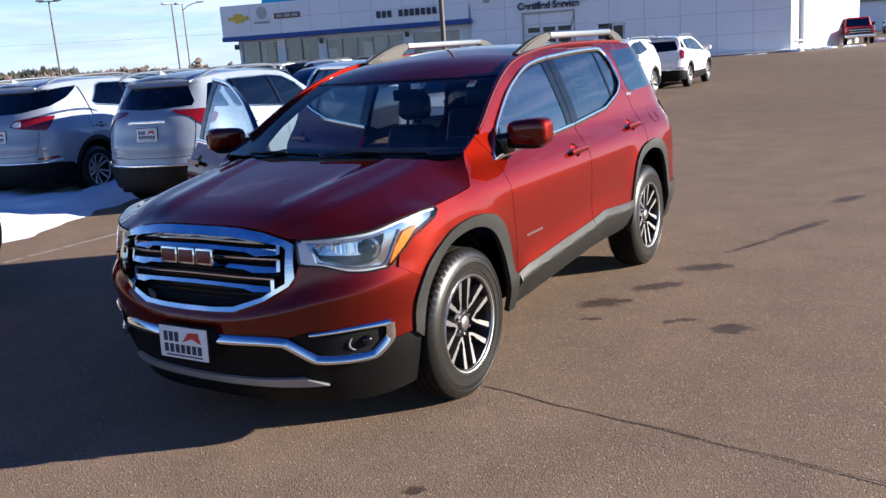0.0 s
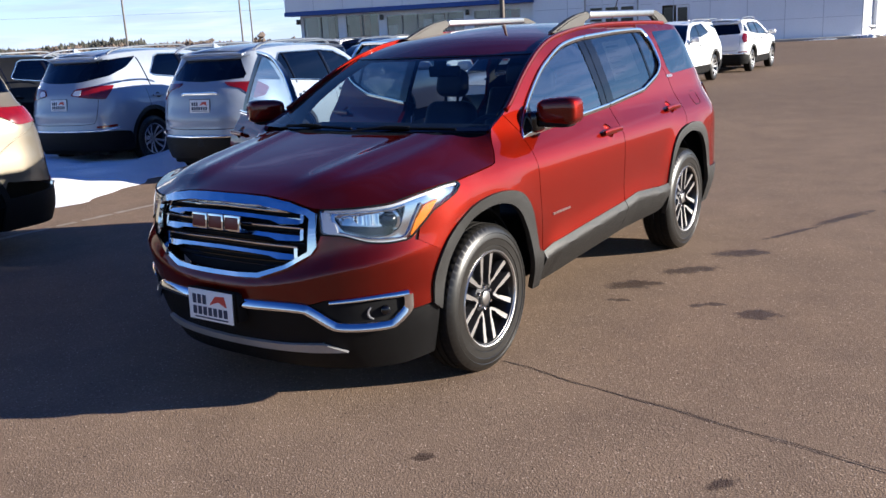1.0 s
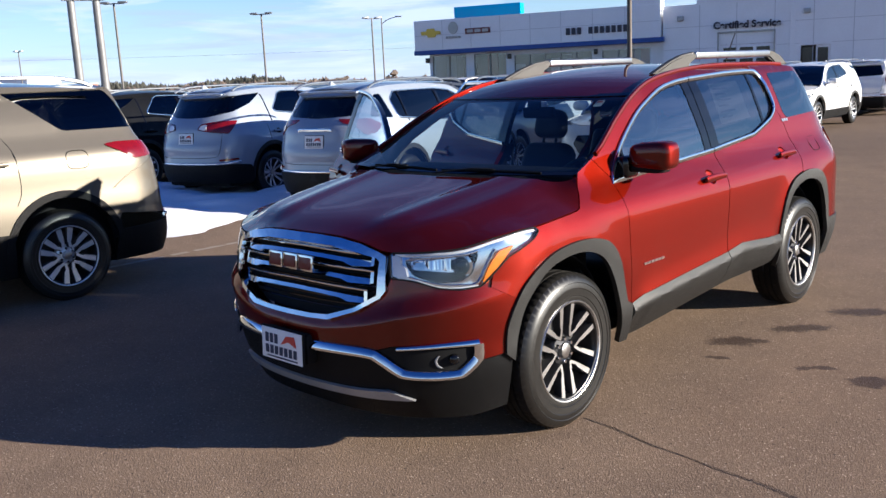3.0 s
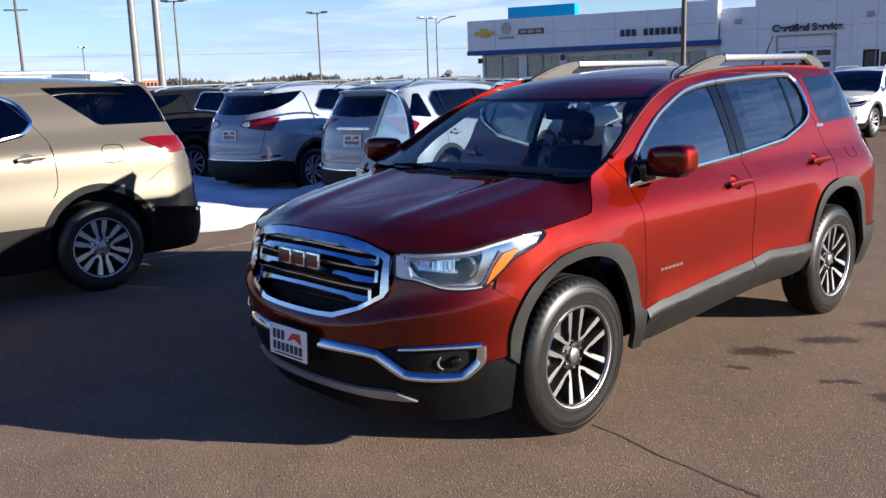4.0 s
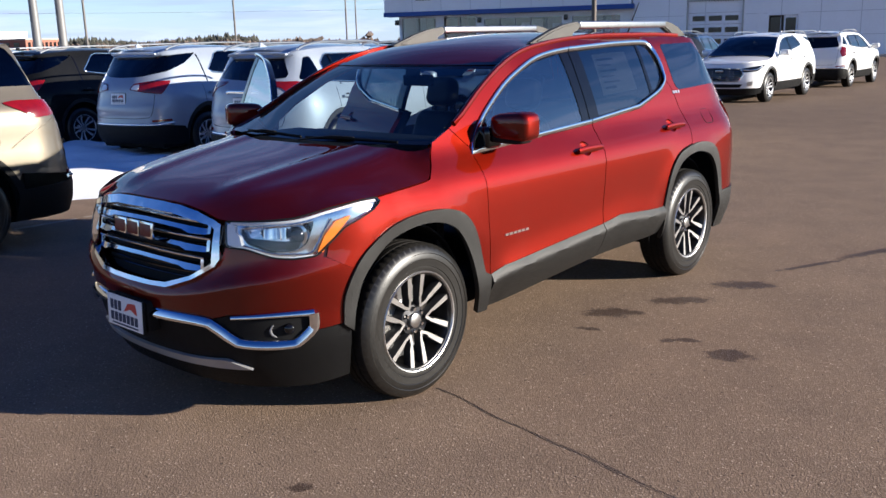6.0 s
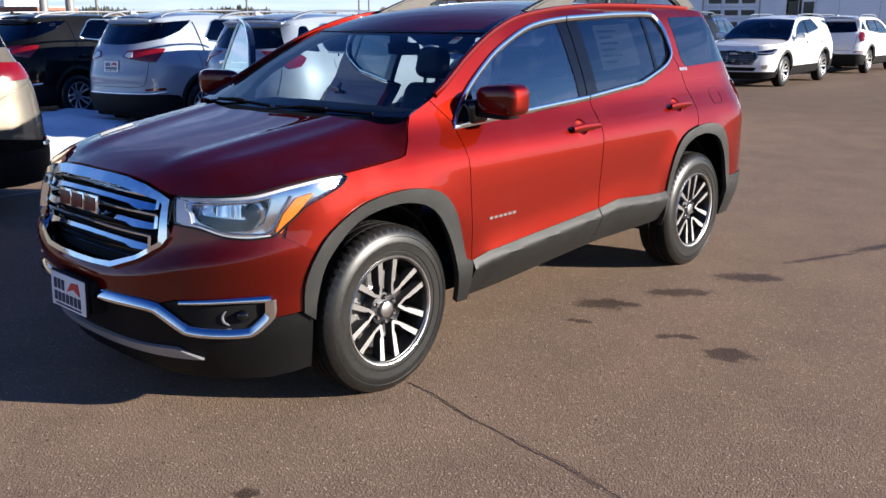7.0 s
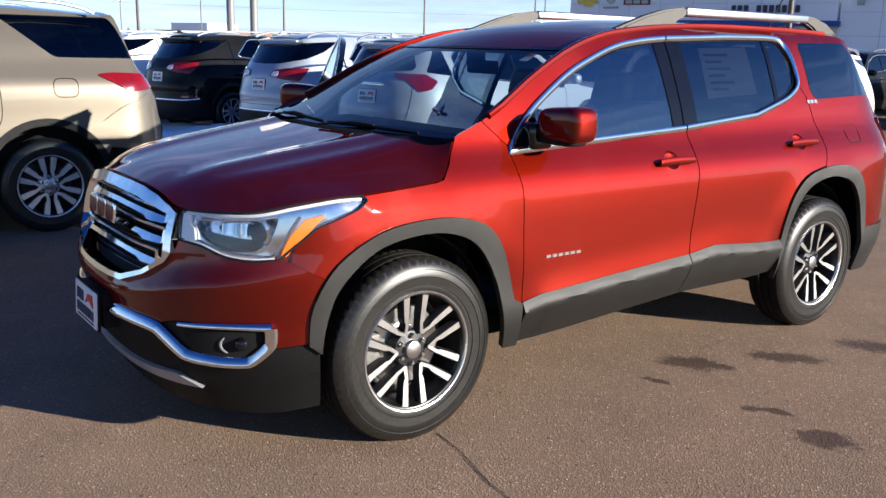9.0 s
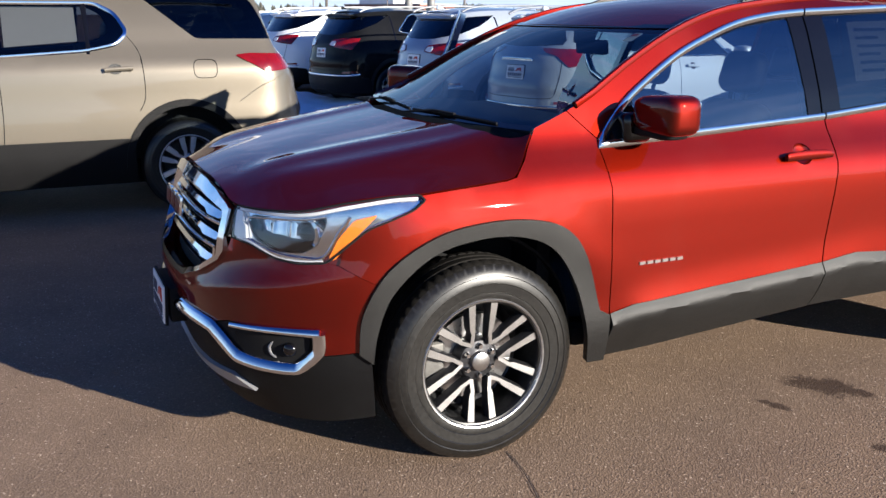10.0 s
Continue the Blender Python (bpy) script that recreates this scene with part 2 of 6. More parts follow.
def rounded(points, r=0.03, n=5):
    """A closed outline with its corners rounded off."""
    p = [Vector(q) for q in points]
    out = []
    for i, q in enumerate(p):
        a, b = p[i - 1] - q, p[(i + 1) % len(p)] - q
        k = min(r, a.length * 0.45, b.length * 0.45)
        a, b = q + a.normalized() * k, q + b.normalized() * k
        for j in range(n + 1):
            t = j / n
            out.append(tuple(a * (1 - t) ** 2 + q * 2 * t * (1 - t) + b * t * t))
    return out


def arc(cx, cz, rx, rz, a, b, n=24, power=2.0):
    """Points of a (super)ellipse between two angles in degrees."""
    out = []
    for i in range(n + 1):
        t = radians(a + (b - a) * i / n)
        c, s = math.cos(t), math.sin(t)
        out.append((cx + rx * math.copysign(abs(c) ** (2 / power), c), cz + rz * math.copysign(abs(s) ** (2 / power), s)))
    return out


def inside(p, loops):
    hit = np.zeros(len(p), bool)
    for loop in loops:
        a, b = np.array(loop), np.roll(np.array(loop), -1, 0)
        for (x0, y0), (x1, y1) in zip(a, b):
            if y0 != y1:
                crosses = (p[:, 1] > min(y0, y1)) & (p[:, 1] <= max(y0, y1))
                hit ^= crosses & (p[:, 0] < x0 + (p[:, 1] - y0) * (x1 - x0) / (y1 - y0))
    return hit


def patch(loops, fn, step=0.06, thick=0.0):
    """A sheet of metal, glass or plastic: the flat region within the loops (holes count out), laid onto the surface fn(u, v)."""
    loops = loops if isinstance(loops[0][0], (tuple, list)) else [loops]
    pts, edges = [], []
    for loop in loops:
        first = len(pts)
        for p, q in zip(loop, loop[1:] + loop[:1]):
            n = max(1, math.ceil(math.dist(p, q) / step))
            pts += [(p[0] + (q[0] - p[0]) * i / n, p[1] + (q[1] - p[1]) * i / n) for i in range(n)]
        k = len(pts) - first
        edges += [(first + i, first + (i + 1) % k) for i in range(k)]
    rim = np.array(pts)
    lo, hi = rim.min(0), rim.max(0)
    gx, gy = np.meshgrid(np.arange(lo[0] + step * 0.5, hi[0], step), np.arange(lo[1] + step * 0.5, hi[1], step * 0.9))
    gx[1::2] += step * 0.5
    grid = np.stack([gx.ravel(), gy.ravel()], 1)
    grid = grid[inside(grid, loops)] if len(grid) else grid
    if len(grid):
        near = np.min(np.hypot(grid[:, None, 0] - rim[None, :, 0], grid[:, None, 1] - rim[None, :, 1]), 1)
        grid = grid[near > step * 0.45]
    every = [Vector(p) for p in pts] + [Vector(p) for p in grid]
    vs, _, faces, *_ = delaunay_2d_cdt(every, edges, [], 0, 1e-6)
    flat = np.array([tuple(v) for v in vs])
    mid = np.array([flat[list(t)].mean(0) for t in faces])
    keep = inside(mid, loops)
    for i, t in enumerate(faces):
        a, b, c = flat[list(t)[:3]]
        area = abs((b[0] - a[0]) * (c[1] - a[1]) - (b[1] - a[1]) * (c[0] - a[0]))
        keep[i] &= area > 2e-3 * step * max(math.dist(a, b), math.dist(b, c), math.dist(c, a))
    place = fn(flat[:, 0], flat[:, 1])
    bm = bmesh.new()
    made = [bm.verts.new(p) for p in place]
    for t, k in zip(faces, keep):
        if k:
            bm.faces.new([made[i] for i in t])
    for v in [v for v in bm.verts if not v.link_faces]:
        bm.verts.remove(v)
    bm.normal_update()
    if sum((f.normal.dot(f.calc_center_median() - Vector((0, 1.4, 0.5))) * f.calc_area() for f in bm.faces)) < 0:
        bmesh.ops.reverse_faces(bm, faces=bm.faces[:])
    if thick:
        backed(bm, abs(thick))
    return bm


def backed(bm, thick):
    """Gives a sheet its thickness: a second layer behind it, and walls round its edges."""
    bm.normal_update()
    front, rim = bm.faces[:], [e for e in bm.edges if e.is_boundary]
    twin = {v: bm.verts.new(v.co - v.normal * thick) for v in bm.verts[:]}
    for f in front:
        bm.faces.new([twin[v] for v in reversed(f.verts)])
    for e in rim:
        a, b = (l.vert for l in (e.link_loops[0], e.link_loops[0].link_loop_next))
        bm.faces.new((b, a, twin[a], twin[b]))


def sweep(points, w, h=None, closed=False, n=8, up=(0, 0, 1), power=3.0, taper=None):
    """A bar with a rounded section, w across and h along 'up', along a line of points."""
    p = [Vector(q) for q in points]
    h = h or w
    bm = bmesh.new()
    rings = []
    for i, q in enumerate(p):
        a = p[i - 1] if (i or closed) else q
        b = p[(i + 1) % len(p)] if (i + 1 < len(p) or closed) else q
        t = (b - a).normalized()
        u = up[i] if isinstance(up, list) else up
        u = Vector(u)
        side = t.cross(u).normalized()
        u = side.cross(t).normalized()
        k = taper(i / (len(p) - 1)) if taper else 1.0
        ring = []
        for j in range(n):
            c, s = math.cos(2 * math.pi * (j + 0.5) / n), math.sin(2 * math.pi * (j + 0.5) / n)
            c, s = math.copysign(abs(c) ** (2 / power), c), math.copysign(abs(s) ** (2 / power), s)
            ring.append(bm.verts.new(q + side * (c * w / 2 * k) + u * (s * h / 2 * k)))
        rings.append(ring)
    pairs = list(zip(rings, rings[1:])) + ([(rings[-1], rings[0])] if closed else [])
    for a, b in pairs:
        for j in range(n):
            bm.faces.new((a[j], a[(j + 1) % n], b[(j + 1) % n], b[j]))
    if not closed:
        bm.faces.new(rings[0][::-1])
        bm.faces.new(rings[-1])
    bmesh.ops.recalc_face_normals(bm, faces=bm.faces[:])
    return bm


def lathe(profile, n=48, wave=None):
    """A body turned about the x axis from (radius, x) pairs."""
    bm = bmesh.new()
    rings = []
    for k, (r, x) in enumerate(profile):
        ring = []
        for j in range(n):
            rr = r + (wave(k, j) if wave else 0.0)
            ring.append(bm.verts.new((x, rr * math.cos(2 * math.pi * j / n), rr * math.sin(2 * math.pi * j / n))))
        rings.append(ring)
    for a, b in zip(rings, rings[1:]):
        for j in range(n):
            bm.faces.new((a[j], b[j], b[(j + 1) % n], a[(j + 1) % n]))
    for ring, (r, _) in ((rings[0], profile[0]), (rings[-1], profile[-1])):
        if r < 0.2 * max(q for q, _ in profile):
            bm.faces.new(ring)
    bmesh.ops.recalc_face_normals(bm, faces=bm.faces[:])
    return bm


def block(x0, x1, y0, y1, z0, z1, bevel=0.0, m=None, seg=2):
    bm = bmesh.new()
    bmesh.ops.create_cube(bm, size=1.0)
    for v in bm.verts:
        v.co = ((x0 + x1) / 2 + v.co.x * (x1 - x0), (y0 + y1) / 2 + v.co.y * (y1 - y0), (z0 + z1) / 2 + v.co.z * (z1 - z0))
    if bevel:
        bmesh.ops.bevel(bm, geom=bm.edges[:], offset=bevel, segments=seg, affect="EDGES", profile=0.6)
    if m is not None:
        bm.transform(m)
    return bm


def prism(outline, depth, bevel=0.0, m=None):
    """An outline in x and z, pushed back along y by depth."""
    bm = bmesh.new()
    f = bm.faces.new([bm.verts.new((x, 0, z)) for x, z in outline])
    ext = bmesh.ops.extrude_face_region(bm, geom=[f])
    bmesh.ops.translate(bm, verts=[v for v in ext["geom"] if isinstance(v, bmesh.types.BMVert)], vec=(0, depth, 0))
    bmesh.ops.recalc_face_normals(bm, faces=bm.faces[:])
    if bevel:
        bmesh.ops.bevel(bm, geom=[e for e in bm.edges if e.calc_face_angle(0) > 0.6], offset=bevel, segments=2, affect="EDGES")
    if m is not None:
        bm.transform(m)
    return bm

# ---- wheels ----


def tyre_mesh(r, rim, w):
    h = w / 2
    prof = [(rim - 0.004, -h * 0.86), (rim + 0.012, -h * 0.93), (rim + (r - rim) * 0.45, -h), (r - 0.03, -h * 0.93), (r - 0.008, -h * 0.78),
            (r, -h * 0.62), (r, -h * 0.42), (r - 0.009, -h * 0.40), (r - 0.009, -h * 0.32), (r + 0.001, -h * 0.30), (r + 0.001, -h * 0.07),
            (r - 0.009, -h * 0.05), (r - 0.009, h * 0.05), (r + 0.001, h * 0.07), (r + 0.001, h * 0.30), (r - 0.009, h * 0.32), (r - 0.009, h * 0.40),
            (r, h * 0.42), (r, h * 0.62), (r - 0.008, h * 0.78), (r - 0.030, h * 0.93), (r - 0.045, h * 0.975), (r - 0.048, h * 0.955),
            (rim + (r - rim) * 0.56, h * 0.995), (rim + (r - rim) * 0.50, h * 1.0), (rim + (r - rim) * 0.48, h * 0.975), (rim + 0.038, h * 0.955), (rim + 0.035, h * 0.925), (rim + 0.012, h * 0.93), (rim - 0.004, h * 0.86)]
    blocks = (5, 6, 17, 18)
    bm = lathe(prof, 240, lambda k, j: -0.004 if (k in blocks and j % 4 == 0) else 0.0)
    for f in bm.faces:
        c = f.calc_center_median()
        f.material_index = 1 if math.hypot(c.y, c.z) > r - .012 else 0
    return bm


def barrel_mesh(rim, w):
    """The rim's barrel and lip, open to the front, with the brake disc behind the spokes."""
    h = w / 2
    prof = [(0.03, -0.02), (rim * 0.30, -0.02), (rim * 0.32, -0.06), (rim * 0.80, -0.065), (rim - 0.022, -h * 0.4), (rim - 0.014, h * 0.55), (rim - 0.004, h * 0.82),
            (rim + 0.004, h * 0.92), (rim + 0.010, h * 0.95), (rim + 0.012, h * 0.90), (rim + 0.002, h * 0.8), (rim - 0.002, -h * 0.8)]
    return lathe(prof, 72)


def spoke(a0, r0, w0, a1, r1, w1, x0, x1, deep):
    """One spoke, from radius r0 at angle a0 to radius r1 at angle a1, with a raised face."""
    bm = bmesh.new()
    rings = []
    for t in (0, .10, .18, .22, .45, .72, 1.0):
        w = w0 + (w1 - w0) * t
        ends = [(r * math.cos(radians(a)), r * math.sin(radians(a))) for a, r in ((a0, r0), (a1 + (a0 - a1) * .20, r0 + (r1 - r0) * .20), (a1, r1))]
        (py, pz), (qy, qz), k = (ends[0], ends[1], t / .20) if t < .20 else (ends[1], ends[2], (t - .20) / .80)
        cy, cz = py + (qy - py) * k, pz + (qz - pz) * k
        a = math.atan2(cz, cy)
        x = x0 + (x1 - x0) * t - 0.012 * math.sin(math.pi * t)
        ty, tz = -math.sin(a), math.cos(a)
        ring = [(x - deep, w * 0.55), (x - 0.006, w * 0.5), (x, w * 0.42), (x, -w * 0.42), (x - 0.006, -w * 0.5), (x - deep, -w * 0.55)]
        rings.append([bm.verts.new((px, cy + ty * o, cz + tz * o)) for px, o in ring])
    for a, b in zip(rings, rings[1:]):
        for j in range(6):
            bm.faces.new((a[j], a[(j + 1) % 6], b[(j + 1) % 6], b[j]))
    bm.faces.new(rings[0])
    bm.faces.new(rings[-1])
    bmesh.ops.recalc_face_normals(bm, faces=bm.faces[:])
    for f in bm.faces:
        f.material_index = 0 if f.normal.x > 0.6 else 1
    return bm


def straight_spoke(mid, side, r0, o0, r1, o1, w0, w1, x0, x1, deep):
    """One bar of a twin spoke: a machined face with chamfers over a dark flank, from hub to rim beside the axis at angle mid."""
    bm = bmesh.new()
    c, s = math.cos(radians(mid)), math.sin(radians(mid))
    rings = []
    for t in (0, .14, .28, .36, .44, .7, 1.0):
        r, o = r0 + (r1 - r0) * t, side * float(np.interp(t, (0, .28, .36, 1), (o0, o0 - .005, o0 - .001, o1)))
        w = float(np.interp(t, (0, .28, .40, 1), (w0, w0, (w0 + w1) / 2, w1)))
        x = x0 + (x1 - x0) * t
        ring = [(x - deep, w * .62), (x - .005, w * .52), (x, w * .42), (x, -w * .42), (x - .005, -w * .52), (x - deep, -w * .62)]
        rings.append([bm.verts.new((px, r * c - (o + q) * s, r * s + (o + q) * c)) for px, q in ring])
    for a, b in zip(rings, rings[1:]):
        for j in range(6):
            bm.faces.new((a[j], a[(j + 1) % 6], b[(j + 1) % 6], b[j]))
    bm.faces.new(rings[0])
    bm.faces.new(rings[-1])
    bmesh.ops.recalc_face_normals(bm, faces=bm.faces[:])
    for f in bm.faces:
        f.material_index = 0 if f.normal.x > .55 else 1
    return bm


WHEELS = {}


def wheel_meshes(key, r, rim, w, pairs, spread0, spread1, w0, w1):
    if key not in WHEELS:
        h = w / 2
        spokes = []
        for k in range(pairs):
            for side in (-1, 1):
                mid = 360 / pairs * k + 90
                spokes.append(straight_spoke(mid, side, .064, .039 if key == "six_pair" else .033, rim - .003, .046 if key == "six_pair" else .053, .017 if key == "six_pair" else .030, .033 if key == "six_pair" else .050, h * .66, h * .80, .042) if pairs == 6 else spoke(mid + side * spread0, 0.084 if pairs == 6 else 0.045, w0, mid + side * spread1, rim - 0.004, w1, h * 0.50, h * 0.80, 0.045))
        up = h * .10 if key == "six_pair" else 0.0
        cap = lathe([(0.001, h * 0.62 + up), (0.030, h * 0.615 + up), (0.036, h * 0.59 + up), (0.039, h * 0.42)], 32)
        hub = lathe([(0.037, h * 0.44 + up), (0.074, h * 0.38 + up), (0.088, h * 0.28), (0.088, -0.01)], 32)
        nuts = []
        for k in range(6 if key == "six_pair" or "_6_" in key else 5):
            a = 2 * math.pi * (k + 0.5) / 6
            nut = lathe([(0.001, h * 0.56 + up), (0.008, h * 0.56 + up), (0.0115, h * 0.50 + up), (0.0115, h * 0.35)], 8)
            nut.transform(Matrix.Translation((0, 0.057 * math.cos(a), 0.057 * math.sin(a))))
            nuts.append(nut)
        meshes = []
        brakes = []
        if key == "six_pair":
            brakes = [("brake_disc", lathe([(.085, .006), (.165, .006), (.168, .0), (.168, -.012), (.085, -.012)], 48), [SATIN]),
                      ("brake_caliper", block(-.03, .035, -.215, -.125, -.085, .085, .018, None, 3), [CALIPER])]
        for name, bm, mats in (("tyre", tyre_mesh(r, rim, w), [RUBBER, TREAD]), ("rim", barrel_mesh(rim, w), [BARREL if key == "six_pair" else ALLOY_DARK]), *brakes, ("spokes", joined(*spokes), [ALLOY, ALLOY_DARK] if key == "six_pair" else [SILVER_WHEEL, GREY_PLASTIC]),
                               ("rim_lip", lathe([(rim - .001, h * .78), (rim + .001, h * .90), (rim + .005, h * .955), (rim + .010, h * .97), (rim + .013, h * .93), (rim + .006, h * .80)], 72), [ALLOY if key == "six_pair" else SILVER_WHEEL]), ("hub", hub, [ALLOY_DARK if key == "six_pair" else SILVER_WHEEL]), ("centre_cap", cap, [SATIN]), *[("lug_nut", n, [CHROME]) for n in nuts]):
            ob = link_mesh(name, bm, mats, 35)
            meshes.append((name, ob.data))
            bpy.data.objects.remove(ob)
        WHEELS[key] = meshes
    return WHEELS[key]


def add_wheels(car, key, spots, turn=0.0, **shape):
    meshes = wheel_meshes(key, **shape)
    for i, (x, y) in enumerate(spots):
        tyre = new("wheel", meshes[0][1])
        tyre.parent = car
        tyre.matrix_basis = pose(x, y, shape["r"] - 0.006, 23 * (i // 2) + 2 * (i % 2), 0, 0 if x > 0 else 180)
        tyre["label"] = "black rubber tyre on a machined alloy rim"
        for name, me in meshes[1:]:
            ob = new(name, me)
            ob.parent = tyre


# ---- the red car ----
def pressed(s, z):
    """How far the red body stands out: a shoulder across the nose under the lamps, and swellings round the wheels."""
    z_c = curve((-1.8, .615), (-1.3, .62), (-1.1, .655), (-.95, .69), (-.7, .73), (-.45, .765), (0, .80))(s)
    up = z - z_c
    nose = .034 * np.clip((-.38 - s) / .40, 0, 1) * np.where(up > 0, np.clip(1 - up / .085, 0, 1) ** 1.3, np.clip(1 + up / .22, 0, 1) ** 1.5)
    swell = sum(.012 * np.exp(-((np.hypot(s - y, z - .42) - .53) / .075) ** 2) * np.clip((z - .55) / .2, 0, 1) for y in (.02, 2.87))
    lip = .013 * np.clip(1 - (z - curve((.5, .52), (1.0, .557), (1.6, .592), (1.82, .616), (2.4, .58))(np.clip(s, .5, 2.4))) / .10, 0, 1) ** 1.6 * np.clip((s - .56) / .15, 0, 1) * np.clip((2.42 - s) / .12, 0, 1)
    return nose + lip + swell * np.clip((1.02 - z) / .1, 0, 1)


ACADIA = Sheet(0.955, -0.93, 3.86, 0.75, 0.60,
               [(.15, .10), (.3, .05), (.45, .005), (.6, 0), (.8, .0), (.92, .002), (1.0, .011), (1.05, .034), (1.10, .066), (1.15, .101), (1.3, .155), (1.45, .215), (1.6, .285), (1.68, .34), (1.74, .43)],
               [(.15, .12), (.3, .04), (.45, 0), (.6, 0), (.75, .015), (.9, .05), (1.0, .10), (1.1, .2)],
               [(.15, .15), (.4, .02), (.6, 0), (.8, .0), (1.0, .005), (1.15, .03), (1.3, .12), (1.45, .24), (1.6, .36), (1.74, .5)], relief=pressed)
S0, S1 = ACADIA.s0, ACADIA.s1
ARCH_OUT_F = [(-.468, .49), (-.452, .637), (-.362, .788), (-.20, .885), (-.01, .918), (.18, .912), (.32, .865), (.41, .752), (.485, .53)]
ARCH_IN_F = [(-.42, .45), (-.405, .56), (-.35, .70), (-.21, .82), (-.02, .862), (.15, .85), (.28, .785), (.375, .64), (.43, .47), (.47, .302)]
ARCH_OUT_R = [(2.41, .566), (2.46, .762), (2.58, .897), (2.76, .948), (2.93, .958), (3.08, .935), (3.18, .86), (3.25, .72), (3.30, .55)]
ARCH_IN_R = [(2.43, .34), (2.45, .50), (2.50, .68), (2.61, .83), (2.78, .89), (2.94, .89), (3.09, .84), (3.19, .72), (3.25, .55), (3.28, .45)]
LAMP = [(-1.0, .965), (-.985, .858), (-.88, .850), (-.76, .816), (-.67, .806), (-.57, .813), (-.51, .862), (-.43, .925), (-.27, .982), (-.225, 1.012), (-.245, 1.030), (-.35, 1.028), (-.50, 1.012), (-.66, .980), (-.85, .968)]
DLO_FRONT = [(.52, 1.145), (.60, 1.235), (.70, 1.32), (.92, 1.447), (1.10, 1.522), (1.30, 1.585), (1.50, 1.617), (1.685, 1.632), (1.685, 1.199), (1.09, 1.171)]
DLO_REAR = [(1.695, 1.633), (2.2, 1.652), (2.60, 1.655), (2.685, 1.635), (2.73, 1.57), (2.745, 1.47), (2.725, 1.395), (2.62, 1.335), (2.48, 1.295), (2.29, 1.247), (1.695, 1.20)]
BELT = curve((.5, 1.145), (1.09, 1.171), (1.69, 1.20), (2.29, 1.247), (2.48, 1.295), (2.75, 1.42))
ROOF_EDGE = curve((.25, 1.215), (.45, 1.292), (.72, 1.44), (.97, 1.555), (1.20, 1.625), (1.5, 1.668), (1.9, 1.695), (2.6, 1.703), (3.2, 1.688), (3.7, 1.64), (4.8, 1.60))


def curved(points, n=6):
    """An open line smoothed through its points."""
    p = [Vector(q) for q in points]
    out = []
    for i in range(len(p) - 1):
        a, b, c, d = p[max(i - 1, 0)], p[i], p[i + 1], p[min(i + 2, len(p) - 1)]
        for j in range(n):
            t = j / n
            out.append(tuple(0.5 * ((2 * b) + (c - a) * t + (2 * a - 5 * b + 4 * c - d) * t * t + (3 * b - a - 3 * c + d) * t**3)))
    return out + [tuple(p[-1])]


ARCH_OUT_F, ARCH_IN_F, ARCH_OUT_R, ARCH_IN_R = (curved(a, 5) for a in (ARCH_OUT_F, ARCH_IN_F, ARCH_OUT_R, ARCH_IN_R))


DLO_FRONT = curved(DLO_FRONT[:8], 4) + DLO_FRONT[8:]
DLO_REAR = DLO_REAR[:2] + curved(DLO_REAR[1:9], 4)[1:] + DLO_REAR[9:]


def on(sheet, points, out=0.0):
    a = np.array(points, float)
    return [Vector(p) for p in sheet.at(a[:, 0], a[:, 1], out)]


def facing(sheet, points):
    """The outward directions at points of a sheet."""
    return [(a - b).normalized() for a, b in zip(on(sheet, points, 0.01), on(sheet, points))]


def strip(sheet, points, w, h, out=0.0, closed=False, step=0.05, taper=None, n=8, tip=0.0):
    """A bar laid on the sheet along a line of points."""
    p = []
    for a, b in zip(points, points[1:] + (points[:1] if closed else [])):
        k = max(1, math.ceil(math.dist(a, b) / step))
        p += [(a[0] + (b[0] - a[0]) * i / k, a[1] + (b[1] - a[1]) * i / k) for i in range(k)]
    if not closed:
        p.append(points[-1])
    return sweep(on(sheet, p, out), w, h, closed, n, [(d + Vector((0, 0, tip))).normalized() for d in facing(sheet, p)], taper=taper)


def pairs(name, bm, mat, parents, label="", smooth=40):
    """A part on the left side, and its mirror on the right."""
    other = flipped(bm)
    return part(name, bm, mat, parents[0], label, smooth), part(name, other, mat, parents[-1], label, smooth)


def roof_fn(sheet, edge, crown, y_front=0.0):
    """A roof between the sheet's upper edges: u from -1 to 1 across, v along."""
    def fn(u, v):
        z = edge(v)
        x = sheet.at(v, z)[:, 0]
        y = sheet.at(v, z)[:, 1]
        return np.stack([x * u, y - y_front * (1 - u * u), z + crown(v) * (1 - u * u)], -1)
    return fn


def seat_parts(car, x, y, z=0.45):
    m = Matrix.Translation((x, y, z))
    part("seat", block(-.26, .26, -.28, .28, 0, .2, .07, m, 3), LEATHER, car)
    back = block(-.25, .25, -.07, .08, 0, .71, .07, None, 4)
    for v in back.verts:
        v.co.x *= float(np.interp(v.co.z, (.35, .58, .71), (1.0, .88, .66)))
    back.transform(m @ pose(0, .26, .15, -18))
    part("backrest", back, LEATHER, car)
    pad = block(-.128, .128, -.055, .055, .0, .20, .053, None, 5)
    for v in pad.verts:
        v.co.x *= float(np.interp(v.co.z, (0, .05, .12, .20), (.80, .98, 1.0, .74)))
    pad.transform(m @ pose(0, .47, .86, -12))
    part("headrest", joined(pad, block(-.06, -.045, -.01, .01, -.1, .03, .004, m @ pose(0, .47, .86, -12)),
                            block(.045, .06, -.01, .01, -.1, .03, .004, m @ pose(0, .47, .86, -12))), LEATHER, car)


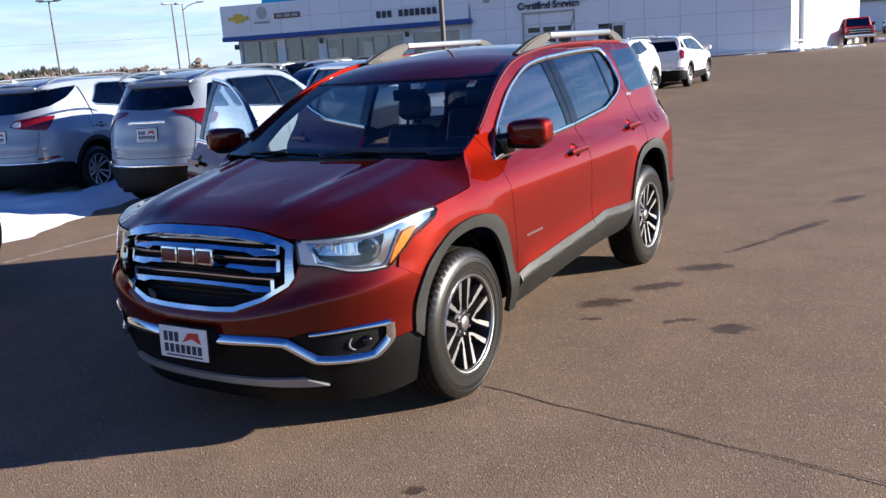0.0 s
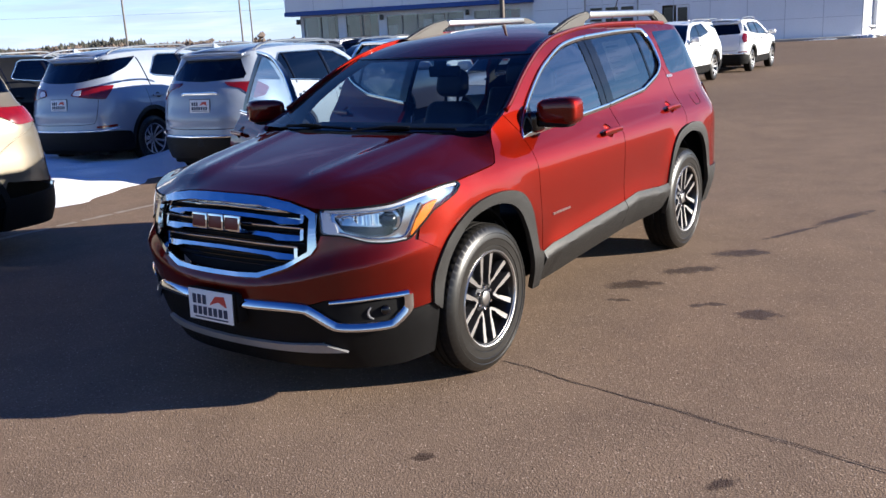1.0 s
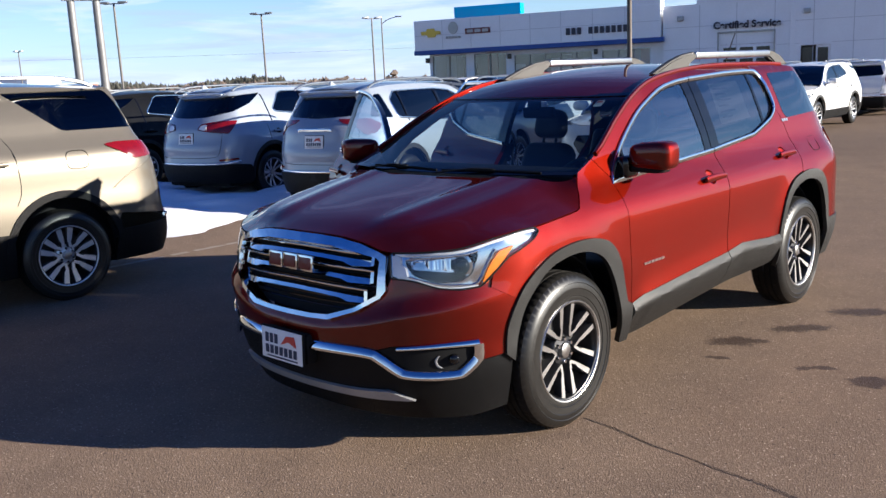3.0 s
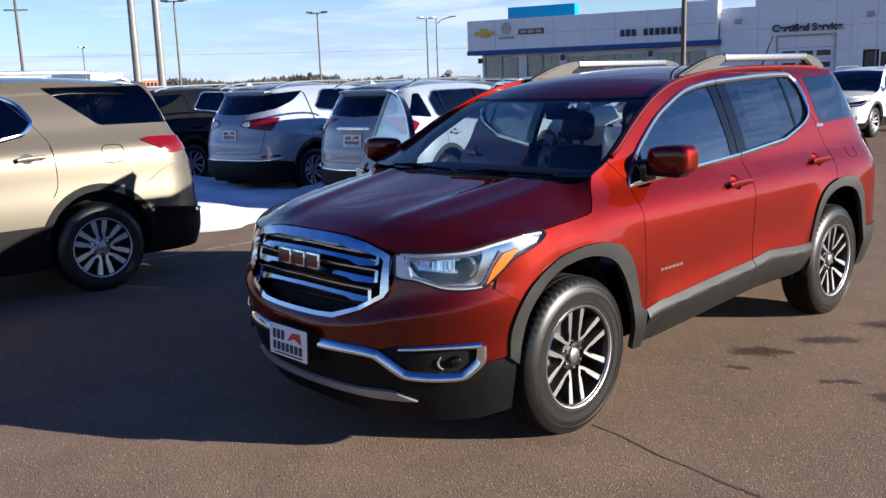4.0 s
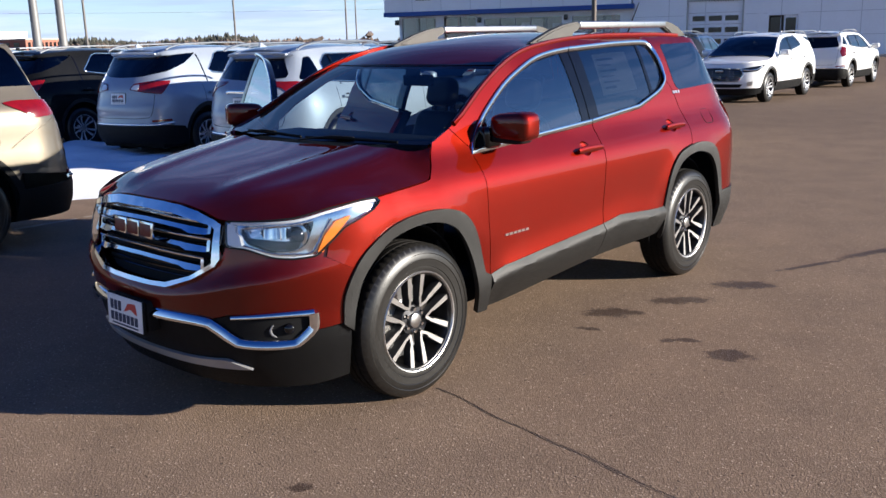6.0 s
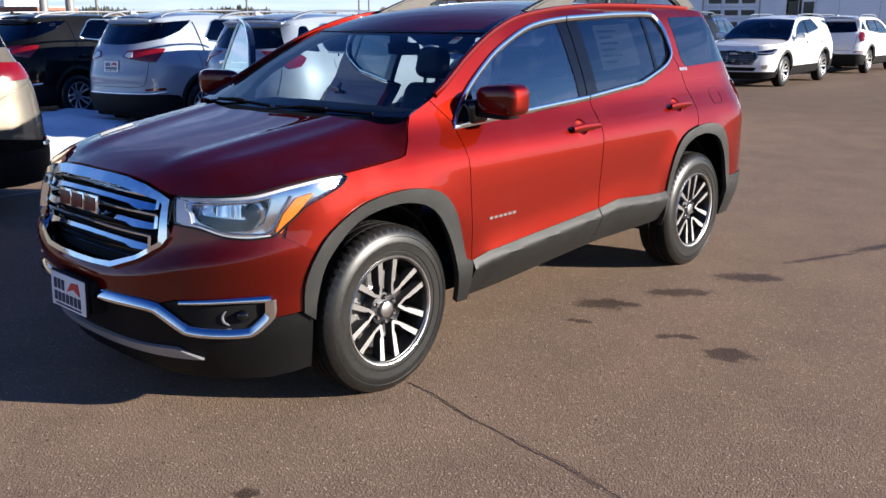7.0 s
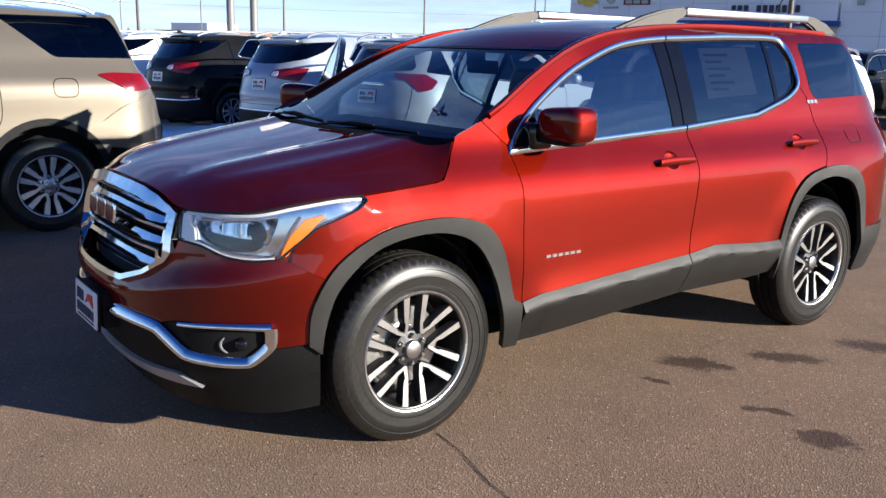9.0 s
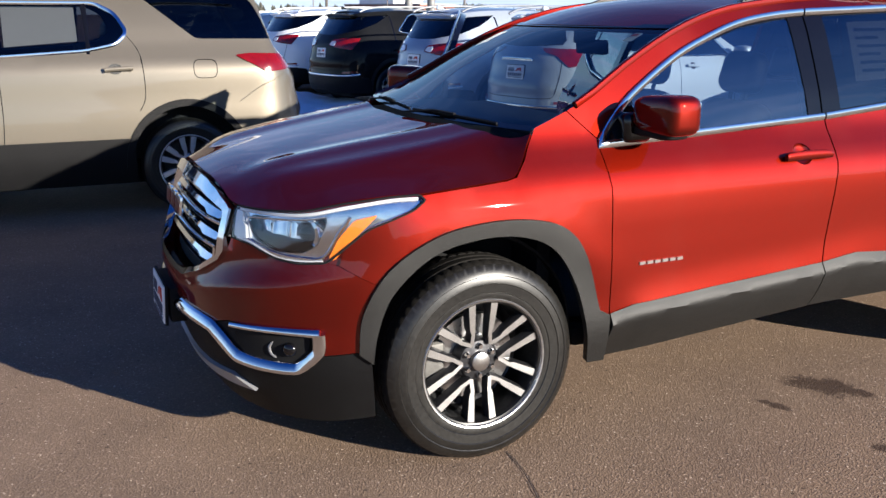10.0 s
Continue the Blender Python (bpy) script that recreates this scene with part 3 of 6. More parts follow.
BONNET_EDGE = [(S0, 1.024), (-1.45, 1.024), (-1.3, 1.019), (-1.16, 1.002), (-1.06, .978), (-1.0, .970), (-.85, .973), (-.66, .985), (-.5, 1.017), (-.35, 1.033), (-.235, 1.033), (0, 1.048), (.10, 1.056), (.135, 1.066), (.185, 1.12), (.238, 1.20)]


def hood_z(x, y):
    """The bonnet's height: a crowned sheet with two ridges that rolls down to meet its edge."""
    mid = curve((-.95, 1.00), (-.85, 1.03), (-.7, 1.066), (-.4, 1.122), (0, 1.185), (.3, 1.232), (.6, 1.25))(y)
    drop = curve((-.95, .01), (-.85, .03), (-.7, .065), (-.4, .078), (-.2, .105), (0, .120), (.13, .115), (.20, .085), (.27, .045), (.6, .01))(y)
    side = curve((-.95, .50), (-.85, .62), (-.7, .74), (-.5, .83), (-.2, .885), (.3, .87))(y)
    flank = np.clip((np.abs(x) - side + .23) / .23, 0, 1.2)
    ridge = np.abs(np.abs(x) - (.36 + .16 * (y + .9) / 1.3))
    z = mid - .014 * (x / .6) ** 2 - drop * flank ** 1.3 + .012 * np.exp(-(ridge / .07) ** 2) * np.clip((y + .9) * 3, 0, 1)
    return z


def bonnet_fn():
    rim = np.array(curved(BONNET_EDGE, 8))
    e = ACADIA.at(rim[:, 0], rim[:, 1])
    lift = hood_z(e[:, 0], e[:, 1]) - e[:, 2]

    def fn(x, y):
        d = np.hypot(np.abs(x)[:, None] - e[None, :, 0], y[:, None] - e[None, :, 1])
        return np.stack([x, y, hood_z(x, y) - (np.sum(lift[None] / (d + .02) ** 4, 1, keepdims=True) / np.sum(1 / (d + .02) ** 4, 1, keepdims=True))[:, 0] * np.exp(-(d.min(1) / .10) ** 1.6)], -1)
    return fn, [(float(p[0]), float(p[1])) for p in e]


def red_car():
    car = thing("crossover_car", pose(0, 0, 0), "crimson red midsize crossover car with chrome grille, two doors standing open", "car")
    A = ACADIA
    # nose: painted bumper, black lower bumper, bright skid strip
    part("front_bumper", whole(patch([(S0, .565), (-1.40, .545), (-1.08, .535), (-.98, .562), (-.62, .572), (-.60, .482), (-.468, .495), (-.452, .637), (-.400, .732),
                                      (-.53, .803), (-.57, .811), (-.67, .803), (-.76, .813), (-.88, .847), (-.985, .855), (-1.005, .81), (-1.03, .775), (-1.15, .712),
                                      (-1.30, .664), (-1.43, .659), (S0, .657)], A.out(0), .022, -.03)), RED, car)
    part("lower_bumper", whole(patch([(S0, .56), (-1.40, .54), (-1.08, .53), (-.98, .557), (-.62, .567), (-.60, .477), (-.468, .49), (-.425, .45), (-.405, .215),
                                      (-.60, .195), (-.9, .19), (S0, .20)], A.out(-.004), .05, -.03)), BUMPER_BLACK, car, "black plastic lower bumper")
    part("skid_plate", whole(patch([(S0, .322), (-1.2, .328), (-1.02, .338), (-.90, .294), (-1.09, .290), (S0, .286)], A.out(.012), .06, -.02)), SKID, car, "silver skid strip")
    part("bumper_trim", whole(strip(A, curved([(-1.42, .527), (-1.21, .530), (-1.09, .524), (-1.05, .508), (-.96, .448), (-.92, .434), (-.82, .428), (-.71, .430), (-.67, .440), (-.615, .488), (-.602, .515), (-.602, .565)]), .046, .024, .012, n=12, tip=.55)), CHROME, car, "chrome bumper trim")
    pairs("lamp_brow", strip(A, curved([(-.60, .566), (-.75, .566), (-.96, .552)]), .030, .02, .010, taper=lambda t: 1 - .5 * t, tip=.45), CHROME, [car])
    pairs("fog_pocket", patch(rounded([(-.95, .54), (-.63, .55), (-.65, .47), (-.72, .445), (-.92, .45)], .03), A.out(.002), .05), MATT_BLACK, [car])
    fog = lathe([(.001, .016), (.016, .014), (.024, .006), (.027, -.01)], 24)
    p, d = on(A, [(-.71, .50)], .004)[0], facing(A, [(-.71, .50)])[0]
    fog.transform(Matrix.Translation(p) @ d.to_track_quat("X", "Z").to_matrix().to_4x4())
    lamps = pairs("fog_lamp", fog, TRIM_BLACK, [car], "small dark fog lamp")
    pairs("fog_reflector", strip(A, curved([(-.775, .520), (-.79, .498), (-.785, .475), (-.765, .462)]), .011, .006, .004, taper=lambda t: .4 + math.sin(math.pi * t) * .6), SKID, lamps)
    # grille
    outer = [(S0, 1.022), (-1.45, 1.022), (-1.3, 1.017), (-1.16, 1.000), (-1.05, .972), (-1.008, .955), (-1.002, .81), (-1.03, .775), (-1.15, .712), (-1.30, .662), (-1.43, .656), (S0, .654)]
    inner = [(S0, .674), (-1.42, .675), (-1.31, .682), (-1.165, .725), (-1.046, .788), (-1.040, .932), (-1.058, .946), (-1.16, .962), (-1.33, .982), (S0, .986)]
    part("grille_surround", whole(patch(outer + inner, A.out(.022), .03, -.03)), CHROME, car, "chrome grille surround")
    part("grille_mesh", whole(patch(outer, A.out(-.055), .06)), MATT_BLACK, car, "black grille mesh")
    for thin, blade, end in ((.950, .916, -1.082), (.884, .842, -1.078), (.800, .757, -1.110)):
        part("grille_line", whole(strip(A, curved([(S0, thin + .012), (-1.45, thin + .010), (-1.25, thin + .004), (end, thin - .002)]), .009, .02, -.016)), CHROME, car, "thin chrome grille line")
        part("grille_blade", whole(patch(curved([(S0, blade + .022), (-1.35, blade + .018), (end - .02, blade + .008)], 4) + [(end - .02, blade - .014), (-1.22, blade - .014), (-1.27, blade - .002), (-1.40, blade + .004), (S0, blade + .006)],
                                         lambda s, z, c=blade: A.at(s, z, -.004 - .42 * (z - c + .018)), .02, .025)), CHROME, car, "chrome grille blade")
        pairs("blade_end", patch(rounded([(end - .020, thin + .000), (end - .002, thin - .004), (end - .002, blade - .010), (end - .020, blade - .014)], .005), A.out(-.012), .03, -.02), CHROME, [car])
    for z in np.arange(.700, .97, .022):
        part("mesh_bar", whole(strip(A, [(S0, float(z)), (-1.30, float(z)), (-1.09 if z > .78 else -1.18, float(z))], .007, .010, -.046, step=.2, n=4)), TRIM_BLACK, car)
    front = float(A.at(S0, .895)[1])
    for x0 in (-.113, 0, .113):
        m = pose(x0, front - .035, .897, -6)
        rim = part("emblem_rim", block(-.053, .053, -.004, .012, -.038, .038, .006, m), CHROME, car, "chrome-edged red emblem block")
        part("emblem_face", block(-.042, .042, -.007, -.003, -.028, .028, .004, m), EMBLEM_RED, rim)
    # lamps
    pairs("lamp_surround", patch([(-.66, .78), (-.42, .72), (-.36, .80), (-.40, .93), (-.52, .87), (-.60, .82)], A.out(-.010), .04), RED, [car])
    pairs("lamp_gasket", strip(A, rounded(LAMP, .02), .007, .010, .0, True, .03), MATT_BLACK, [car])
    pairs("lamp_housing", patch(LAMP, A.out(-.06), .05), CHROME, [car])
    lens = pairs("headlamp", patch(rounded(LAMP, .02), A.out(.004), .05), LENS, [car], "clear headlamp lens")
    pocket = rounded([(-.930, .925), (-.90, .944), (-.70, .950), (-.565, .960), (-.605, .865), (-.66, .836), (-.77, .834), (-.88, .866)], .02)
    pairs("lamp_bezel", patch([rounded(LAMP, .02), pocket], A.out(-.018), .03, .012), REFLECTOR, lens, "bright lamp bezel")
    pairs("lamp_pocket", patch(pocket, lambda s, z: A.at(s, z, -.055 - .02 * np.cos((s + .75) * 9) + .004 * np.sin(s * 130) * np.sin(z * 150)), .012), DIM_REFLECTOR, lens)
    pairs("lamp_shelf", patch([(-.905, .893), (-.72, .874), (-.615, .872), (-.655, .840), (-.77, .838), (-.875, .868)], A.out(-.034), .03, .01), TRIM_BLACK, lens)
    pairs("daytime_block", patch(rounded([(-.988, .953), (-.976, .866), (-.905, .862), (-.918, .905), (-.945, .920), (-.945, .950)], .008), A.out(-.003), .03, .012), WHITE_LENS, lens)
    pairs("daytime_strip", strip(A, curved([(-.97, .956), (-.85, .958), (-.66, .966), (-.50, .996), (-.35, 1.015), (-.25, 1.016)]), .012, .012, -.008), WHITE_LENS, lens)
    pairs("lamp_line", strip(A, curved([(-.915, .936), (-.80, .944), (-.66, .951), (-.575, .964)]), .006, .008, -.004), CHROME, lens)
    pairs("lamp_line", strip(A, curved([(-.955, .862), (-.87, .852), (-.77, .822), (-.68, .814), (-.585, .818)]), .005, .008, -.004), WHITE_LENS, lens)
    pairs("lamp_fin", patch([(-.86, .925), (-.70, .934), (-.672, .905), (-.70, .882), (-.80, .890)], lambda u, v: A.at(u, v, -.040 - .012 * np.cos(u * 75)), .008, .008), CHROME, lens)
    pairs("lamp_line", strip(A, curved([(-.90, .862), (-.77, .830), (-.67, .822), (-.585, .828), (-.53, .91), (-.49, .965)]), .012, .012, -.010), CHROME, lens)
    pairs("amber_marker", patch(rounded([(-.565, .828), (-.53, .895), (-.475, .955), (-.395, .972), (-.43, .938), (-.50, .872), (-.545, .822)], .010), A.out(-.003), .02, .01), AMBER, lens)
    eye = lathe([(.001, .034), (.02, .030), (.032, .018), (.036, .0)], 28)
    ring = lathe([(.036, .0), (.040, .008), (.052, .004), (.054, -.03)], 28)
    p, d = on(A, [(-.645, .902)], -.045)[0], Vector((.35, -.93, 0))
    for bmx in (eye, ring):
        bmx.transform(Matrix.Translation(p) @ d.to_track_quat("X", "Z").to_matrix().to_4x4())
    shell = pairs("projector_ring", ring, CHROME, lens)
    pairs("projector", eye, TRIM_BLACK, lens)
    # bonnet
    fn, edge = bonnet_fn()
    edge = edge[1:] + [(.80, .215), (.70, .155), (.55, .105), (.3, .06)]
    part("bonnet", patch([(0.0, float(A.at(S0, 1.024)[1]))] + edge + [(0, .045)] + [(-x, y) for x, y in edge[::-1]], fn, .045, -.03), RED, car)
    part("cowl", patch([(-.73, .165), (-.55, .085), (-.3, .04), (0, .025), (.3, .04), (.55, .085), (.73, .165), (.73, .36), (.55, .30), (0, .22), (-.55, .30), (-.73, .36)], lambda x, y: np.stack([x, y, hood_z(x, np.minimum(y, .12)) - .022], -1), .05, -.02), MATT_BLACK, car)
    # wings, pillars, quarters: one stamping a side
    pairs("front_wing", patch([(-.528, .8045), (-.51, .866), (-.43, .929), (-.27, .986), (-.222, 1.012), (-.235, 1.026), (0, 1.041), (.10, 1.049), (.139, 1.058), (.192, 1.115), (.246, 1.196), (.258, 1.216), (.33, 1.243), (.40, 1.270), (.52, 1.165), (.516, 1.138), (.526, 1.0), (.536, .50), (.49, .50)]
                              + [p for p in ARCH_OUT_F[::-1] if p[1] > .52 and (p[0] > -.38 or p[1] > .745)] + [(-.401, .7335)], A.out(0), .04, -.03), RED, [car])
    tail = [(s, float(ROOF_EDGE(s))) for s in np.linspace(4.7, 1.0, 30)]
    shell = [(.525, 1.165), (.405, 1.272), (.45, 1.292), (.72, 1.44), (.97, 1.555)] + tail[::-1] + [(S1, 1.60), (S1, .45), (3.30, .45), (3.31, .55)] + [p for p in ARCH_OUT_R[::-1][1:] if p[0] > 2.81] + [(2.80, .952),
             (2.845, 1.05), (2.85, 1.14), (2.80, 1.33), (2.755, 1.395)]
    shell += [(2.755, 1.47), (2.742, 1.575), (2.69, 1.645), (2.60, 1.668), (2.2, 1.665), (1.69, 1.645), (1.50, 1.630), (1.30, 1.597), (1.10, 1.534), (.92, 1.459), (.70, 1.332), (.59, 1.24)]
    quarter = rounded([(2.85, 1.635), (3.36, 1.640), (3.68, 1.345), (2.89, 1.320), (2.85, 1.36)], .03)
    pairs("body_shell", patch([shell, quarter], A.out(0), .06, -.03), RED, [car])
    pairs("pillar_trim", patch([shell, quarter], A.out(-.036), .09), CABIN, [car])
    pairs("quarter_glass", patch(quarter, A.out(.002), .08), PRIVACY, [car], "dark privacy glass")
    pairs("tail_lamp", patch(rounded([(3.62, 1.20), (3.95, 1.22), (3.95, 1.02), (3.72, 1.0)], .03), A.out(.012), .05, -.02), RED_LENS, [car])
    # roof, windscreen, rear
    crown = curve((.9, .0), (1.2, .02), (1.6, .035), (2.5, .035), (3.7, .03), (4.8, .02))
    part("roof", patch([(-1, 1.0), (1, 1.0), (1, 3.75), (-1, 3.75)], roof_fn(A, ROOF_EDGE, crown, .13), .09, -.03), RED, car)
    part("headliner", patch([(-.97, 1.05), (.97, 1.05), (.97, 3.6), (-.97, 3.6)], lambda u, v: roof_fn(A, ROOF_EDGE, crown, .13)(u, v) - np.array([0, 0, .04]), .12), CABIN, car)

    pairs("roof_lip", strip(A, [(float(q), float(ROOF_EDGE(q)) + .004) for q in np.linspace(.44, 3.2, 34)], .030, .024, .004, n=10), RED, [car])

    def screen(u, v):
        s = .25 + .78 * v
        z = ROOF_EDGE(s)
        e = A.at(s, z)
        return np.stack([e[:, 0] * u, e[:, 1] - (.14 - .01 * v) * (1 - u * u) - .02 * (1 - v) * (1 - u * u), z - .012 * (1 - v) + .004 * np.sin(np.pi * v) * (1 - u * u)], -1)
    part("windscreen", patch([(-.985, 0), (.985, 0), (.985, 1), (-.985, 1)], screen, .07), CLEAR, car, "clear windscreen glass")
    part("windscreen_band", joined(*[patch(q, lambda u, v: screen(u, v) + np.array([0, -.003, .003]), .08) for q in ([(-.985, .95), (.985, .95), (.985, 1), (-.985, 1)],
                                                                                                      [(-.985, 0), (.985, 0), (.985, .045), (-.985, .045)])]), TRIM_BLACK, car)
    # doors: the left pair shut, the right pair open
    fr = thing_door(car, "front_door", [(.520, 1.138), (.531, 1.0), (.541, .50), (.65, .530), (1.0, .553), (1.625, .588), (1.683, 1.02), (1.688, 1.192), (1.09, 1.164)], DLO_FRONT, [rounded([(.56, 1.165), (.62, 1.24), (.72, 1.32), (.93, 1.435), (1.12, 1.51), (1.32, 1.568), (1.595, 1.607), (1.612, 1.205), (1.09, 1.183)], .012)],
                    [(.54, .506), (.65, .534), (1.0, .557), (1.618, .592), (1.630, .373), (.87, .312), (.555, .295)], (1.385, 1.055), (.52, 66.0))
    rr = thing_door(car, "rear_door", [(1.632, .590), (1.82, .612), (2.40, .572)] + [(s - .006, z + .006) for s, z in ARCH_OUT_R if z > .58 and s < 2.77] + [(2.795, .960), (2.838, 1.05), (2.842, 1.14), (2.793, 1.33), (2.75, 1.392), (2.72, 1.383), (2.62, 1.327), (2.48, 1.287), (2.29, 1.239), (1.695, 1.193), (1.69, 1.02)], DLO_REAR,
                    [rounded([(1.80, 1.615), (2.2, 1.634), (2.515, 1.637), (2.50, 1.318), (2.29, 1.262), (1.80, 1.224)], .012), rounded([(2.545, 1.636), (2.60, 1.635), (2.67, 1.615), (2.708, 1.555), (2.72, 1.47), (2.705, 1.415), (2.62, 1.358), (2.535, 1.33)], .012)],
                    [(1.624, .593), (1.82, .616), (2.20, .585), (2.41, .576), (2.425, .385), (2.39, .384), (1.636, .374)], (2.49, 1.093), (1.69, 68.0))
    # arches and sills
    pairs("front_arch_trim", patch(ARCH_OUT_F + [(.533, .505), (.548, .300)] + ARCH_IN_F[::-1], A.out(.014), .04, -.03), CLAD, [car])
    pairs("rear_arch_trim", patch(ARCH_OUT_R + ARCH_IN_R[::-1], A.out(.012), .04, -.03), CLAD, [car])
    pairs("sill", block(.70, .84, .45, 2.46, .34, .42, .02), MATT_BLACK, [car])
    part("rear_bumper", whole(patch([(3.31, .56), (S1, .56), (S1, .25), (3.30, .27), (3.28, .45)], A.out(.01), .08, -.03)), CLAD, car)
    for y in (0.0, 2.857):
        pairs("wheel_well", patch(arc(0, 0, .44, .44, -12, 192, 24) + [(-.30, -.1), (.30, -.1)], lambda u, v, y=y: np.stack([.60 + 0 * u, y + u, .42 + v], -1), .15), MATT_BLACK, [car])
        pairs("wheel_liner", arch_liner(y, .425), MATT_BLACK, [car])
    part("underbody", block(-.66, .66, -.40, 3.70, .27, .38, .03), MATT_BLACK, car)
    add_wheels(car, "six_pair", [(.83, .010), (.83, 2.857), (-.83, .010), (-.83, 2.857)], r=.384, rim=.238, w=.235, pairs=6, spread0=29, spread1=9.0, w0=.028, w1=.036)
    # cabin
    part("cabin_floor", block(-.80, .80, .3, 3.7, .34, .42, .02), CABIN, car)
    part("dashboard", joined(block(-.78, .78, .46, .92, .80, 1.165, .08, None, 3), block(-.74, .74, .34, .70, 1.02, 1.185, .03)), CABIN, car)
    part("firewall", block(-.80, .80, .30, .36, .35, 1.10, .01), MATT_BLACK, car)
    for x in (.30, -.40):
        seat_parts(car, x, 1.23, .395)
    part("rear_bench", joined(block(-.68, .68, 2.0, 2.5, .5, .72, .07, None, 3), block(-.68, .68, -.07, .08, 0, .62, .06, pose(0, 2.5, .66, -20), 3)), LEATHER, car)
    for x in (.42, -.42):
        part("rear_headrest", block(-.13, .13, -.05, .05, 0, .17, .045, pose(x, 2.73, 1.26, -14), 3), LEATHER, car)
    ring = sweep([(.38 + .185 * math.cos(a), .19 * math.sin(a) * .35, .19 * math.sin(a) * .93) for a in np.linspace(0, 2 * math.pi, 33)[:-1]], .03, .03, True, 8, (0, -.93, .35))
    ring.transform(pose(0, .93, 1.02))
    part("steering_wheel", joined(ring, block(.30, .46, -.03, .02, -.06, .06, .02, pose(0, .93, 1.02, -20))), LEATHER, car)
    part("rear_view_mirror", joined(block(-.115, .115, -.02, .02, -.034, .034, .015, pose(0, 1.05, 1.47, 5), 3), block(-.012, .012, -.10, .01, 0, .09, .005, pose(0, 1.05, 1.49))), CABIN, car)
    # rails on the roof
    RAIL = Matrix.Translation((.023, 0, 0)) @ pose(0, 0, 0, 0, 0, 90)
    for x in (.57, -.57):
        rail = part("roof_rail", block(x - .031, x + .031, 1.92, 3.04, 1.750, 1.798, .013, None, 3), SATIN, car, "silver roof rail")
        for name, side in (("rail_foot", [(1.40, 1.672), (1.50, 1.705), (1.62, 1.744), (1.76, 1.777), (1.93, 1.797), (1.93, 1.748), (1.88, 1.735), (1.85, 1.715), (1.84, 1.68)]),
                           ("rail_foot", [(3.03, 1.796), (3.14, 1.784), (3.26, 1.752), (3.38, 1.69), (3.18, 1.68), (3.11, 1.72), (3.03, 1.75)])):
            part(name, prism(side, .052, .010, Matrix.Translation((x, 0, 0)) @ RAIL), GREY_PLASTIC, rail, "grey plastic rail foot")
    return car


def arch_liner(y, r):
    bm = bmesh.new()
    rows = []
    for a in np.linspace(-.3, math.pi + .3, 20):
        rows.append([bm.verts.new((x, y + r * math.cos(a), .42 + r * math.sin(a))) for x in (.60, .84)])
    for p, q in zip(rows, rows[1:]):
        bm.faces.new((p[0], p[1], q[1], q[0]))
    backed(bm, .01)
    return bm


